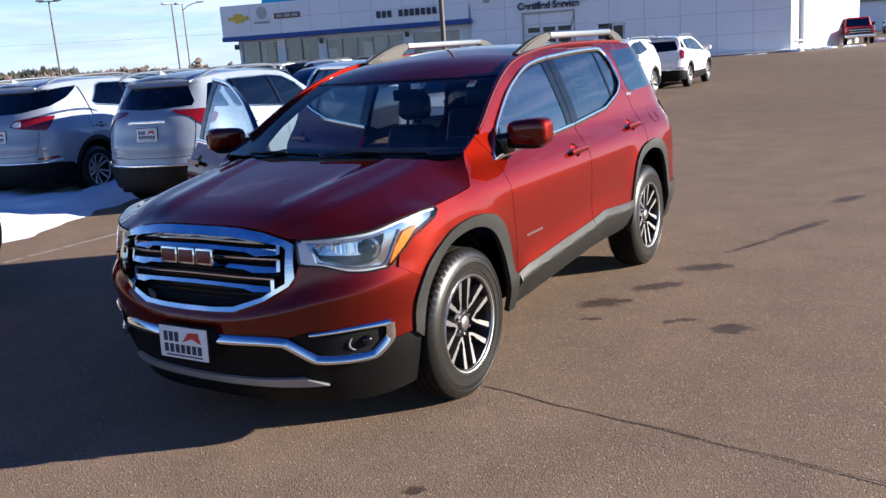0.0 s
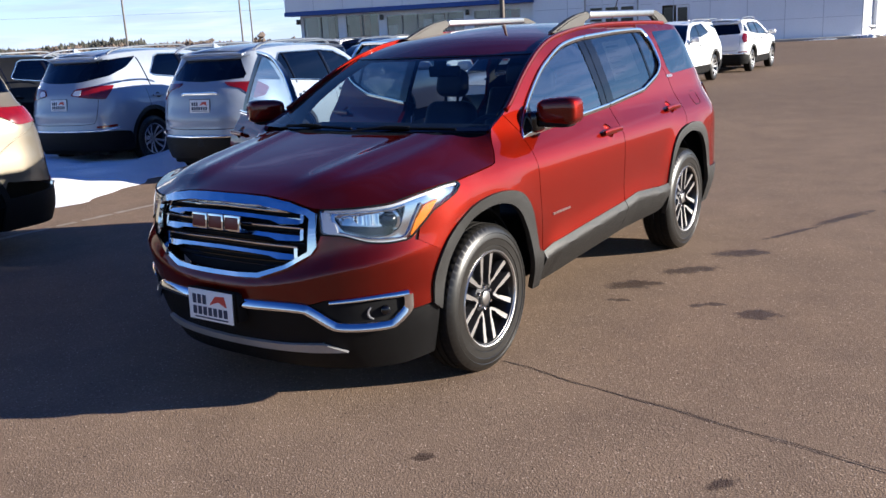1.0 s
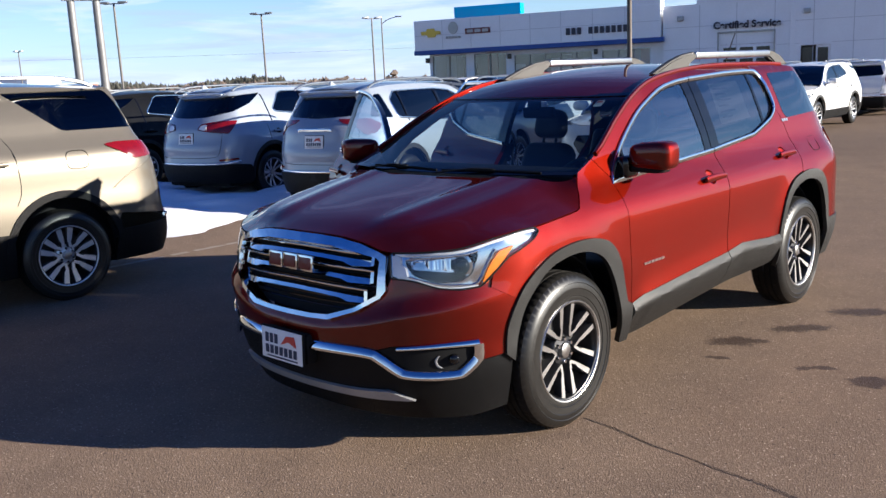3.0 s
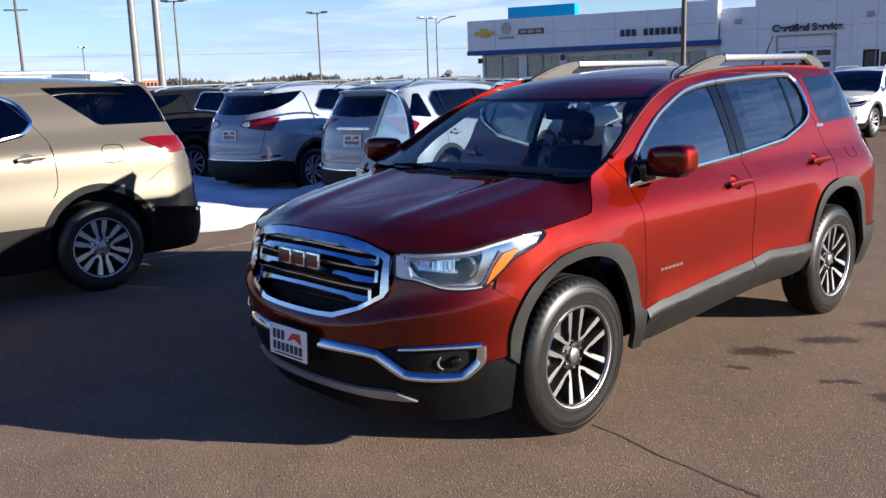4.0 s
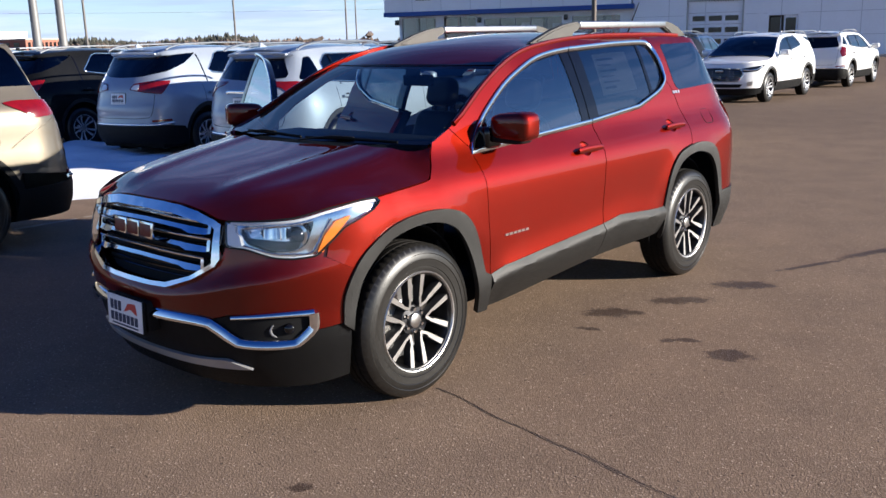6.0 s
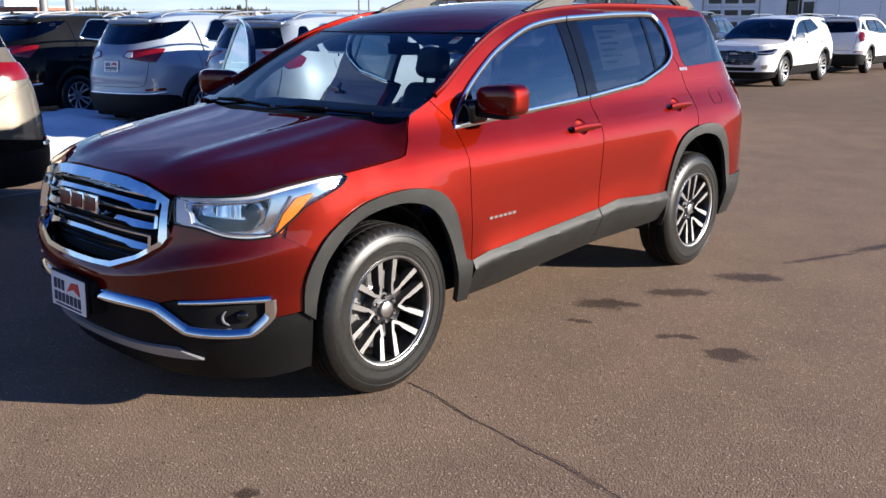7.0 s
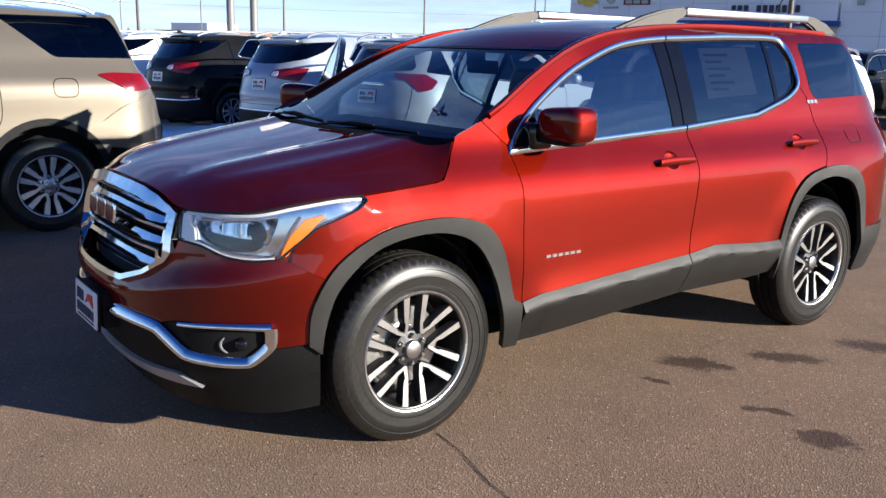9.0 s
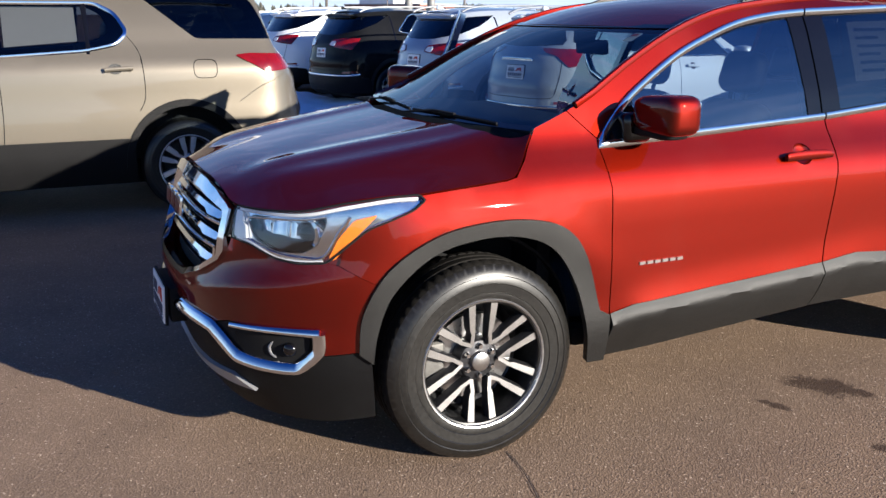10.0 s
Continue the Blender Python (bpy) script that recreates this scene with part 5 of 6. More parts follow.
# ---- ground ----


def asphalt():
    m = bpy.data.materials.new("worn_asphalt")
    m.use_nodes = True
    make, link, blend, scaled, maths = nodes_of(m.node_tree)
    b = make("ShaderNodeBsdfPrincipled", Roughness=0.85)
    b.inputs["Specular IOR Level"].default_value = 0.12
    out = make("ShaderNodeOutputMaterial")
    link(b.outputs["BSDF"], out.inputs["Surface"])
    at = make("ShaderNodeTexCoord")
    P = at.outputs["Object"]

    def noise_tex(scale, detail=4.0, rough=0.6):
        n = make("ShaderNodeTexNoise", Scale=scale, Detail=detail, Roughness=rough)
        link(P, n.inputs["Vector"])
        return n.outputs["Fac"]
    wide, mid, grit = noise_tex(0.16, 5), noise_tex(1.7, 6), noise_tex(100, 5, 0.8)
    stones = make("ShaderNodeTexVoronoi", Scale=130.0)
    link(P, stones.inputs["Vector"])
    col = blend(scaled(wide, .35, .65), (0.215, 0.151, 0.101), (0.255, 0.181, 0.124))
    col = blend(scaled(mid, .35, .68, 0, .7), col, (0.165, 0.117, 0.083))
    col = blend(scaled(stones.outputs["Color"], .66, .95, 0, .40), col, (0.52, 0.39, 0.29))
    col = blend(scaled(grit, .50, .72, 0, .48), col, (0.036, 0.028, 0.023))
    specks = make("ShaderNodeTexVoronoi", Scale=42.0)
    link(P, specks.inputs["Vector"])
    spot = maths("MULTIPLY", scaled(specks.outputs["Distance"], .12, .20, 1.0, 0.0), scaled(specks.outputs["Color"], .55, .57))
    col = blend(maths("MULTIPLY", spot, .75), col, (0.62, 0.50, 0.38))
    chips = make("ShaderNodeTexVoronoi", Scale=19.0)
    link(P, chips.inputs["Vector"])
    spot = maths("MULTIPLY", scaled(chips.outputs["Distance"], .08, .15, 1.0, 0.0), scaled(chips.outputs["Color"], .60, .62))
    col = blend(maths("MULTIPLY", spot, .7), col, (0.03, 0.026, 0.023))
    wet = None
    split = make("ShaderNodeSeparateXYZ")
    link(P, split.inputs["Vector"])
    # far ground toned down: base colour darkens from y 3 to 16
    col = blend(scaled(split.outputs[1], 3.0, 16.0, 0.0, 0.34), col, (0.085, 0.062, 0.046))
    warp = maths("MULTIPLY", maths("SUBTRACT", noise_tex(13.0, 8, 0.74), 0.5), 2.6)
    # damp and oily spots: middle, half length, half width, turn
    for x, y, rx, ry, turn in ((1.89, 1.44, .135, .10, 30), (1.52, 1.47, .07, .035, 49), (1.60, 1.53, .08, .04, 30), (1.05, 1.37, .085, .03, 20), (1.38, 2.81, .24, .11, 35), (1.20, 2.22, .24, .085, 42),
                               (.98, 1.72, .20, .10, 35), (2.0, 5.78, .28, .10, 66), (1.80, 4.3, .45, .06, 68), (1.55, 3.6, .4, .035, 66), (1.20, -.98, .06, .035, 50), (2.33, -.60, .09, .035, 60)):
        c, s = math.cos(radians(turn)), math.sin(radians(turn))
        dx, dy = maths("SUBTRACT", split.outputs[0], x), maths("SUBTRACT", split.outputs[1], y)
        u = maths("DIVIDE", maths("ADD", maths("MULTIPLY", dx, c), maths("MULTIPLY", dy, s)), rx)
        v = maths("DIVIDE", maths("SUBTRACT", maths("MULTIPLY", dy, c), maths("MULTIPLY", dx, s)), ry)
        d = maths("ADD", maths("SQRT", maths("ADD", maths("MULTIPLY", u, u), maths("MULTIPLY", v, v))), warp)
        spot = scaled(d, .66, 1.06, 1.0, 0.0)
        wet = spot if wet is None else maths("MAXIMUM", wet, spot)
    col = blend(maths("MULTIPLY", wet, .76), col, (0.040, 0.026, 0.021))
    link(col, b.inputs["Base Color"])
    link(scaled(wet, 0, 1, .88, .58), b.inputs["Roughness"])
    h = maths("ADD", maths("MULTIPLY", stones.outputs["Distance"], .8), maths("MULTIPLY", grit, .4))
    bp = make("ShaderNodeBump", Strength=0.58, Distance=0.004)
    link(h, bp.inputs["Height"])
    link(bp.outputs["Normal"], b.inputs["Normal"])
    return m


def ground():
    bm = bmesh.new()
    bmesh.ops.create_grid(bm, x_segments=24, y_segments=24, size=1500)
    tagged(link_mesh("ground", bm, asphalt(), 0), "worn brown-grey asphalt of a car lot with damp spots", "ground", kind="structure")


SNOW = material("snow", (0.82, 0.84, 0.88), 0.7, 0.0, 0.06, 3.0, 0.5, 30.0)
TAR = material("tar_seam", (0.135, 0.097, 0.070), 0.85, 0.0, 0.5, 12.0, 0.4, 90.0)
LINE_PAINT = material("worn_line_paint", (0.34, 0.29, 0.23), 0.8, 0.0, 0.4, 6.0)


def snow_bank(name, x0, x1, y0, y1, turn, h, seed, label):
    """A heap of old snow with a ragged edge."""
    bm = bmesh.new()
    n, k = 90, 40
    rows = []
    for i in range(n + 1):
        row = []
        for j in range(k + 1):
            u, v = i / n, j / k
            e = min(u, 1 - u) * 16, min(v, 1 - v) * 7
            q = Vector((u * 11 + seed, v * 6, seed))
            f = max(0.0, min(1, e[0]) * min(1, e[1]) + .35 * noise.noise(q * 1.3) * (0 < i < n) * (0 < j < k))
            z = h * min(1, f) * (.62 + .55 * noise.noise(q * .8) + .25 * noise.noise(q * 3.1) + .14 * noise.noise(q * 8.3)) - .012
            row.append(bm.verts.new((x0 + (x1 - x0) * u + .10 * noise.noise(q * 2.2), y0 + (y1 - y0) * v + .16 * noise.noise(q * 2.0 + Vector((5, 0, 0))), max(-.012, z))))
        rows.append(row)
    for a, b in zip(rows, rows[1:]):
        for j in range(k):
            bm.faces.new((a[j], b[j], b[j + 1], a[j + 1]))
    bm.transform(pose(0, 0, 0, 0, 0, turn))
    return tagged(link_mesh(name, bm, SNOW, 60), label, "snow", kind="stuff")


# ---- the dealership ----
PANEL = material("white_metal_panel", (0.84, 0.86, 0.90), 0.4, 0.0, 0.05, 0.7)
JOINT = material("panel_joint", (0.55, 0.57, 0.61), 0.7)
BLUE_BAND = material("blue_band", (0.005, 0.06, 0.30), 0.4, 0.0, 0.05, 1.0)
BLUE_SIGN = material("bright_blue_sign", (0.0, 0.30, 0.62), 0.35, 0.0, 0.05, 1.0)
SHOP_GLASS = glass("shop_glass", (0.82, 0.86, 0.88), 1.0, 0.07, 0.6)
FRAME = material("aluminium_frame", (0.35, 0.36, 0.37), 0.4, 0.8, 0.1, 6.0)
SIGN_DARK = material("sign_letter", (0.015, 0.02, 0.045), 0.4)
GOLD_SIGN = material("gold_sign", (0.45, 0.33, 0.06), 0.3, 0.6)
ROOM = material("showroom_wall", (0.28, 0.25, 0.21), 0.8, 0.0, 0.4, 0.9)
CONCRETE = material("concrete", (0.36, 0.34, 0.31), 0.9, 0.0, 0.25, 2.0, 0.3, 30.0)
POST = material("painted_steel_post", (0.10, 0.085, 0.075), 0.6, 0.3, 0.25, 4.0)
GALVANISED = material("galvanised_steel", (0.14, 0.13, 0.12), 0.5, 0.2, 0.25, 3.0)
STEEL = material("grey_painted_steel", (0.21, 0.21, 0.21), 0.5, 0.2, 0.2, 2.0)
BRICK = material("brick", (0.30, 0.13, 0.09), 0.9, 0.0, 0.25, 3.0)


def dealership():
    home = thing("dealership_building", pose(-7.6, 57.7, 0, 0, 0, 22), "white panelled car dealership with blue band and shop windows", "building")
    # workshop: wall with the big door and the side door cut through
    def wall(name, x0, x1, z1, holes, y=0.0, mat=PANEL):
        loops = [[(x0, 0), (x1, 0), (x1, z1), (x0, z1)]] + [[(a, b), (c, b), (c, d), (a, d)] for a, b, c, d in holes]
        return part(name, patch(loops, lambda u, v: np.stack([u, y + 0 * u, v], -1), 2.5, -.3), mat, home, smooth=0)
    wall("wall", -20.5, 0, 5.55, [(-17.0, 0.02, -13.7, 3.62), (-12.1, .02, -10.4, 2.62)])
    wall("wall", -37.2, -20.5, 3.35, [(-37.0, .3, -34.4, 3.2), (-33.8, .3, -31.4, 3.2), (-30.8, .3, -25.3, 3.0), (-24.6, .3, -21.4, 2.98)], .4)
    part("parapet", block(-18.4, -9.6, -.02, .3, 5.552, 5.95, .02), PANEL, home, smooth=0)
    part("pilaster", block(-12.75, -12.45, -.10, -.016, 0, 5.95, .01), PANEL, home, smooth=0)
    for x in np.arange(-18.2, 0, 2.27):
        part("panel_joint", block(x - .02, x + .02, -.012, .0, .1, 5.5), JOINT, home, smooth=0)
    for z in (1.35, 2.75, 4.15):
        for a, b in ((-20.4, -17.2), (-13.5, -12.2), (-10.3, -.1)) if z < 2.8 else ((-20.4, -.1),):
            part("panel_joint", block(a, b, -.010, .0, z - .015, z + .015), JOINT, home, smooth=0)
    # showroom head: a tall white fascia over a blue band
    part("fascia", block(-37.95, -20.6, -.5, 1.2, 3.62, 5.72, .03), PANEL, home, "white fascia panels", smooth=0)
    part("fascia_return", block(-22.6, -20.6, -.42, 1.2, 5.72, 6.1, .03), PANEL, home, smooth=0)
    part("blue_band", block(-38.0, -20.4, -.56, 1.0, 3.32, 3.62, .02), BLUE_BAND, home, "bright blue band", smooth=0)
    for x in np.arange(-35.8, -21, 2.15):
        part("panel_joint", block(x - .015, x + .015, -.515, -.5, 3.64, 5.7), JOINT, home, smooth=0)
    part("panel_joint", block(-37.9, -20.7, -.512, -.5, 4.64, 4.67), JOINT, home, smooth=0)
    part("blue_sign", block(-35.6, -30.6, 1.6, 2.6, 5.5, 6.65, .03), BLUE_SIGN, home, "bright blue sign tower", smooth=0)
    part("roof", block(-37.5, -.1, .6, 30, 5.2, 5.4, .02), CONCRETE, home, smooth=0)
    part("side_wall", block(-.35, 0, .31, 30, 0, 5.55), PANEL, home, smooth=0)
    part("side_wall", block(-37.2, -36.9, .75, 30, 0, 3.4), PANEL, home, smooth=0)
    part("back_wall", block(-37.2, 0, 30, 30.3, 0, 5.5), PANEL, home, smooth=0)
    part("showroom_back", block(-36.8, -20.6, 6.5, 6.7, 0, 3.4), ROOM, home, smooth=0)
    part("showroom_ceiling", block(-36.8, -20.6, .8, 6.5, 3.25, 3.33), PANEL, home, smooth=0)
    # added boards: pale and dark tones for bright openings and gloom behind the panes
    for x0, x1, y, z0, z1, mat in ((-36.6, -35.8, 2.2, 0, 3.2, JOINT), (-35.2, -34.6, 3.4, 0, 2.6, TRIM_BLACK), (-33.5, -32.7, 2.6, 0, 3.2, BRICK), (-32.3, -31.2, 4.6, .9, 2.4, PANEL),
                                   (-30.5, -29.4, 1.9, 0, 2.0, ROOM), (-29.0, -28.2, 3.8, .8, 2.7, PANEL), (-27.9, -27.1, 2.4, 0, 2.9, TRIM_BLACK), (-26.8, -25.6, 4.2, 1.0, 2.6, JOINT),
                                   (-24.3, -23.5, 2.0, 0, 2.8, ROOM), (-23.1, -22.5, 3.2, .4, 2.3, PANEL), (-22.3, -21.6, 2.4, 0, 3.1, BRICK)):
        part("tone_board", block(x0, x1, y, y + .12, z0, z1, .01), mat, home, smooth=0)
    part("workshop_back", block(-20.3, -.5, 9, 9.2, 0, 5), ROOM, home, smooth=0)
    for a, b, z1, n in ((-37.0, -34.4, 3.2, 2), (-33.8, -31.4, 3.2, 2), (-30.8, -25.3, 3.0, 5), (-24.6, -21.4, 2.98, 3)):
        part("shop_pane", block(a, b, .52, .54, .3, z1), SHOP_GLASS, home, "large shop window", smooth=0)
        for i in range(n + 1):
            x = a + (b - a) * i / n
            part("mullion", block(x - .04, x + .04, .46, .60, .3, z1, .01), STEEL, home, smooth=0)
    # the workshop door, in panels with panes
    for i in range(5):
        z = .03 + i * .718
        p = part("door_panel", block(-17.0, -13.7, .12, .18, z, z + .70, .01), PANEL, home, smooth=0)
        if 1 <= i < 4:
            for k in range(3):
                x = -16.72 + k * 1.0
                part("door_pane", block(x, x + .80, .10, .125, z + .20, z + .52), TRIM_BLACK, p, smooth=0)
    part("door_frame", joined(block(-17.1, -17.0, -.03, .2, 0, 3.72), block(-13.7, -13.6, -.03, .2, 0, 3.72), block(-17.1, -13.6, -.03, .2, 3.62, 3.72)), FRAME, home, smooth=0)
    part("side_door", block(-11.22, -10.42, .1, .16, .02, 2.6, .01), PANEL, home, smooth=0)
    part("side_pane", block(-12.0, -11.36, .1, .13, .9, 2.5), TRIM_BLACK, home, smooth=0)
    part("side_pane", block(-11.12, -10.52, .085, .10, 1.2, 2.45), TRIM_BLACK, home, smooth=0)
    for x in (-19.4, -11.8):
        part("wall_lamp", block(x - .2, x + .2, -.25, 0, 4.55, 4.85, .04), FRAME, home)
    for x in (-31.1, -25.0, -37.3):
        part("wall_lamp", block(x - .12, x + .12, .1, .4, 2.75, 3.1, .02), TRIM_BLACK, home)
    # the canted end wall, lit by the sun
    turn = math.degrees(math.atan2(13.2, 2.5)) - 22
    end = pose(0, 0, 0, 0, 0, turn)
    part("end_wall", block(.02, 13.4, -.02, .28, 0, 5.55, 0, end), PANEL, home, smooth=0)
    for x in (4.5, 9.0):
        part("panel_joint", block(x - .02, x + .02, -.032, -.02, .1, 5.5, 0, end), JOINT, home, smooth=0)
    part("downspout", joined(block(1.46, 1.78, -.30, -.02, .45, 3.1, .05, end), block(1.40, 1.84, -.36, -.02, 3.1, 3.3, .04, end), block(.6, 1.7, -.25, -.15, .62, .72, .02, end)), JOINT, home)
    part("kerb", block(-22, .8, -1.0, -.02, 0, .14, .03), CONCRETE, home)
    # signs: a gold cross shape, a shield over bars, framed bars, and rows of bars for the name
    part("gold_sign", prism([(-.75, -.12), (-.35, -.12), (-.25, -.3), (.3, -.3), (.35, -.12), (.75, -.12), (.65, .12), (.3, .12), (.22, .3), (-.32, .3), (-.38, .12), (-.82, .12)], .12, .02, pose(-36.6, -.62, 4.82)), GOLD_SIGN, home, "gold cross-shaped sign")
    part("round_sign", prism(arc(0, 0, .36, .42, 0, 345, 22), .1, .02, pose(-34.95, -.60, 5.08)), FRAME, home, "round grey sign")
    for i in range(5):
        part("sign_bar", block(-35.5 + i * .23, -35.33 + i * .23, -.60, -.5, 4.36, 4.52), FRAME, home, smooth=0)
    part("sign_plate", block(-34.05, -32.2, -.58, -.5, 4.60, 4.98, .02), EMBLEM_RED, home, "red framed sign plate", smooth=0)
    for i in range(3):
        part("sign_bar", block(-33.9 + i * .56, -33.45 + i * .56, -.62, -.57, 4.68, 4.90, .02), FRAME, home, smooth=0)
    for i in range(11):
        if i != 3:
            x = -26.85 + i * .385
            part("letter_bar", block(x, x + .27, -.60, -.5, 4.10, 4.55, .02), SIGN_DARK, home, smooth=0)
    words = bpy.data.curves.new("service_sign", "FONT")
    words.body, words.size, words.extrude, words.offset = "Certified Service", .60, .05, .022
    flat = new("service_sign", words)
    me = bpy.data.meshes.new_from_object(flat)
    bpy.data.objects.remove(flat)
    me.transform(pose(-17.35, -.08, 3.92, 90))
    me.materials.append(SIGN_DARK)
    w = new("service_sign", me)
    w.parent, w["label"] = home, "dark letters reading Certified Service"
    return home


def pole(name, x, y, h, r, mat, label, head=None, face=0.0):
    p = thing(name, pose(x, y, 0, 0, 0, face), label, "pole")
    part("shaft", sweep([(0, 0, 0), (0, 0, h * .5), (0, 0, h)], 2 * r, n=12, up=(0, 1, 0), power=2, taper=lambda t: 1 - .28 * t), mat, p)
    part("footing", sweep([(0, 0, 0), (0, 0, .7)], r * 4, n=16, up=(0, 1, 0), power=2), CONCRETE, p)
    if head == "flat":
        part("arm", block(-.9, .9, -.05, .05, h - .12, h - .02, .02), mat, p)
        part("lamp_head", block(-1.2, -.45, -.25, .25, h - .05, h + .12, .04), FRAME, p)
        part("lamp_head", block(.45, 1.2, -.25, .25, h - .05, h + .12, .04), FRAME, p)
    if head == "arm":
        part("arm", sweep(curved([(0, 0, h - .8), (.8, 0, h - .25), (1.9, 0, h)]), .1, n=8, up=(0, 1, 0), power=2), mat, p)
        part("lamp_head", block(1.7, 2.5, -.15, .15, h - .04, h + .1, .04), FRAME, p)
    if head == "cross":
        for z in (h - .5, h - 1.6):
            part("crossarm", block(-1.1, 1.1, -.06, .06, z - .07, z + .07, .02), mat, p)
    return p

# ---- the place ----
ground()
red_car()

suv("crossover_car", pose(-4.98, -3.30, 0, 0, 0, 0), "champagne gold crossover car with red tail lamps", GOLD, yf=-1.0, yr=4.20, wb=3.07, hw=.995, top=1.85, wheel=.385, tail="wedge", spokes=(6, 29, 11), fin=False, sill=.63, arch_r=.47,
    wall=[(.15, .10), (.3, .05), (.45, .01), (.6, 0), (.8, .004), (.95, .016), (1.05, .02), (1.16, .028), (1.24, .048), (1.30, .095), (1.36, .135), (1.5, .20), (1.66, .30), (1.78, .40), (1.9, .5)],
    shapes={"side": [(.66, 1.22), (1.0, 1.50), (1.3, 1.66), (1.7, 1.695), (2.44, 1.695), (2.58, 1.62), (2.66, 1.47), (2.56, 1.37), (2.33, 1.325), (1.84, 1.295), (1.2, 1.26)],
            "quarter": [(2.80, 1.750), (3.70, 1.750), (3.96, 1.41), (3.20, 1.415)],
            "tail": [(3.50, 1.283), (3.62, 1.298), (3.9, 1.29), (4.17, 1.268), (4.12, 1.17), (3.98, 1.155), (3.76, 1.14), (3.64, 1.21)]})
ROW = "cars parked in the row"
TURN = 12.0


def in_row(i, back=0.0):
    a = radians(TURN)
    return -9.1 + 3.1 * i - math.sin(a) * back, (4.8 if i > -1 else 4.55 + .23 * i) + math.cos(a) * back


ROUND = {"lr": .85, "nr": 2.6}
silver = suv("crossover_car", parked(*in_row(0), TURN, 2.725), "silver crossover car with slim red tail lamps", SILVER, tail="slim", float_roof=True, group=ROW, top=1.73, glass_low=1.21, **ROUND)
black = suv("crossover_car", parked(*in_row(-1), TURN, 2.725), "black crossover car with red tail lamps", BLACK, tail="slim", float_roof=True, group=ROW, top=1.73, glass_low=1.21, **ROUND)
suv("crossover_car", parked(*in_row(1), TURN, 2.725), "silver crossover car with chrome tailgate bar", SILVER, tail="hook", group=ROW, chrome_bar=True, top=1.70, yr=3.70, glass_low=1.27, **ROUND)
suv("crossover_car", parked(*in_row(-2), TURN, 2.725), "white crossover car with slim red tail lamps", WHITE, tail="slim", float_roof=True, group=ROW, top=1.73, glass_low=1.21, **ROUND)
suv("crossover_car", pose(-5.75, 18.7, 0, 0, 0, 2), "white crossover car facing the lot", WHITE, tail="slim", float_roof=True, plate=False)
suv("crossover_car", parked(-5.85, 25.2, 2, 2.55), "white small crossover car seen from behind", WHITE, yf=-.85, yr=3.40, wb=2.55, hw=.89, top=1.65, wheel=.345, tail="tall", plate=False)
# rows further off, nose to nose and tail to tail
FAR = "cars in the far rows"
kinds = [suv("crossover_car", parked(*in_row(2 - k, 6.0), TURN + 180, 2.725), f"{word} crossover car in a far row", colour, tail="hook" if k % 2 else "slim", float_roof=k % 2 == 0, group=FAR, far=True)
         for k, (word, colour) in enumerate((("white", WHITE), ("silver", SILVER), ("dark grey", GREY), ("black", BLACK), ("bright red", BRIGHT_RED), ("dark blue", BLUE)))]
for i in range(-9, -2):
    copy_thing(kinds[(3, 0, 5, 2, 0, 1, 5)[i + 9]], parked(*in_row(i), TURN, 2.725))
for r, back in enumerate((6.0, 20.0, 26.0, 40.0)):
    for i in range(-11 - r * 2, 3 - r):
        if r == 0 and -4 < i < 3:
            continue
        x, y = in_row(i, back)
        copy_thing(kinds[(i * 7 + r * 3 + i * i) % 6], pose(x, y, 0, 0, 0, TURN) if r % 2 == 0 else parked(x, y, TURN, 2.725))
copy_thing(black, pose(-9.2, 19.6, 0, 0, 0, 2))
dealership()
snow_bank("snow_bank", -13.0, .45, -.35, 4.7, 0, .26, 3, "old white snow bank along the parked row")
bpy.data.objects["snow_bank"].matrix_world = pose(-6.3, 1.75, 0, 0, 0, 22)

# tar seam and faint bay line
bm = bmesh.new()
for strand in range(3):
    rows = []
    for i in range(140):
        t = i / 139
        far = noise.noise(Vector((t * 6, 7.3 * strand, 1)))
        x, y = .93 + 2.6 * t, .115 - .45 * t + .02 * noise.noise(Vector((t * 9, 0, 0))) + (strand - 1) * .012 * (.4 + t) + .010 * far + .004 * noise.noise(Vector((t * 60, strand, 0)))
        w = max(.0004, .0011 + .0034 * noise.noise(Vector((t * 22, 3 + 5 * strand, 0))) + (.0012 if strand == 1 else 0))
        rows.append([bm.verts.new((x, y + k * w, z)) for k, z in ((-1, .0006), (-.5, .0012), (.5, .0012), (1, .0006))])
    for a, b in zip(rows, rows[1:]):
        for j in range(3):
            bm.faces.new((a[j], b[j], b[j + 1], a[j + 1]))
tagged(link_mesh("tar_seam", bm, TAR), "thin dark tar seam in the asphalt", "seam", kind="structure")

bm = bmesh.new()
for i in range(70):
    y = .2 + i * .04
    if noise.noise(Vector((y * 7, 2, 5))) > -.25:
        a, b = (-.04 + .018 * noise.noise(Vector((y * 11, k, 0))) for k in (1, 4))
        bm.faces.new([bm.verts.new((-5.05 + x, q, .003)) for x, q in ((a, y), (.08 + b, y), (.08 + b + .006, y + .041), (a + .005, y + .041))])
tagged(link_mesh("bay_line", bm, LINE_PAINT, 0), "faint worn pale bay line on the asphalt", "line", kind="structure")

# lamp posts and other poles
LOT_MARK = (3.6, -3.14)


def toward(dx, dy, d):
    return LOT_MARK[0] + dx * d, LOT_MARK[1] + dy * d


pole("sign_post", *toward(-.909, .416, 46), 9.5, .21, STEEL, "tall grey steel sign post")
pole("sign_post", *toward(-.899, .438, 46), 9.5, .21, STEEL, "tall grey steel sign post")

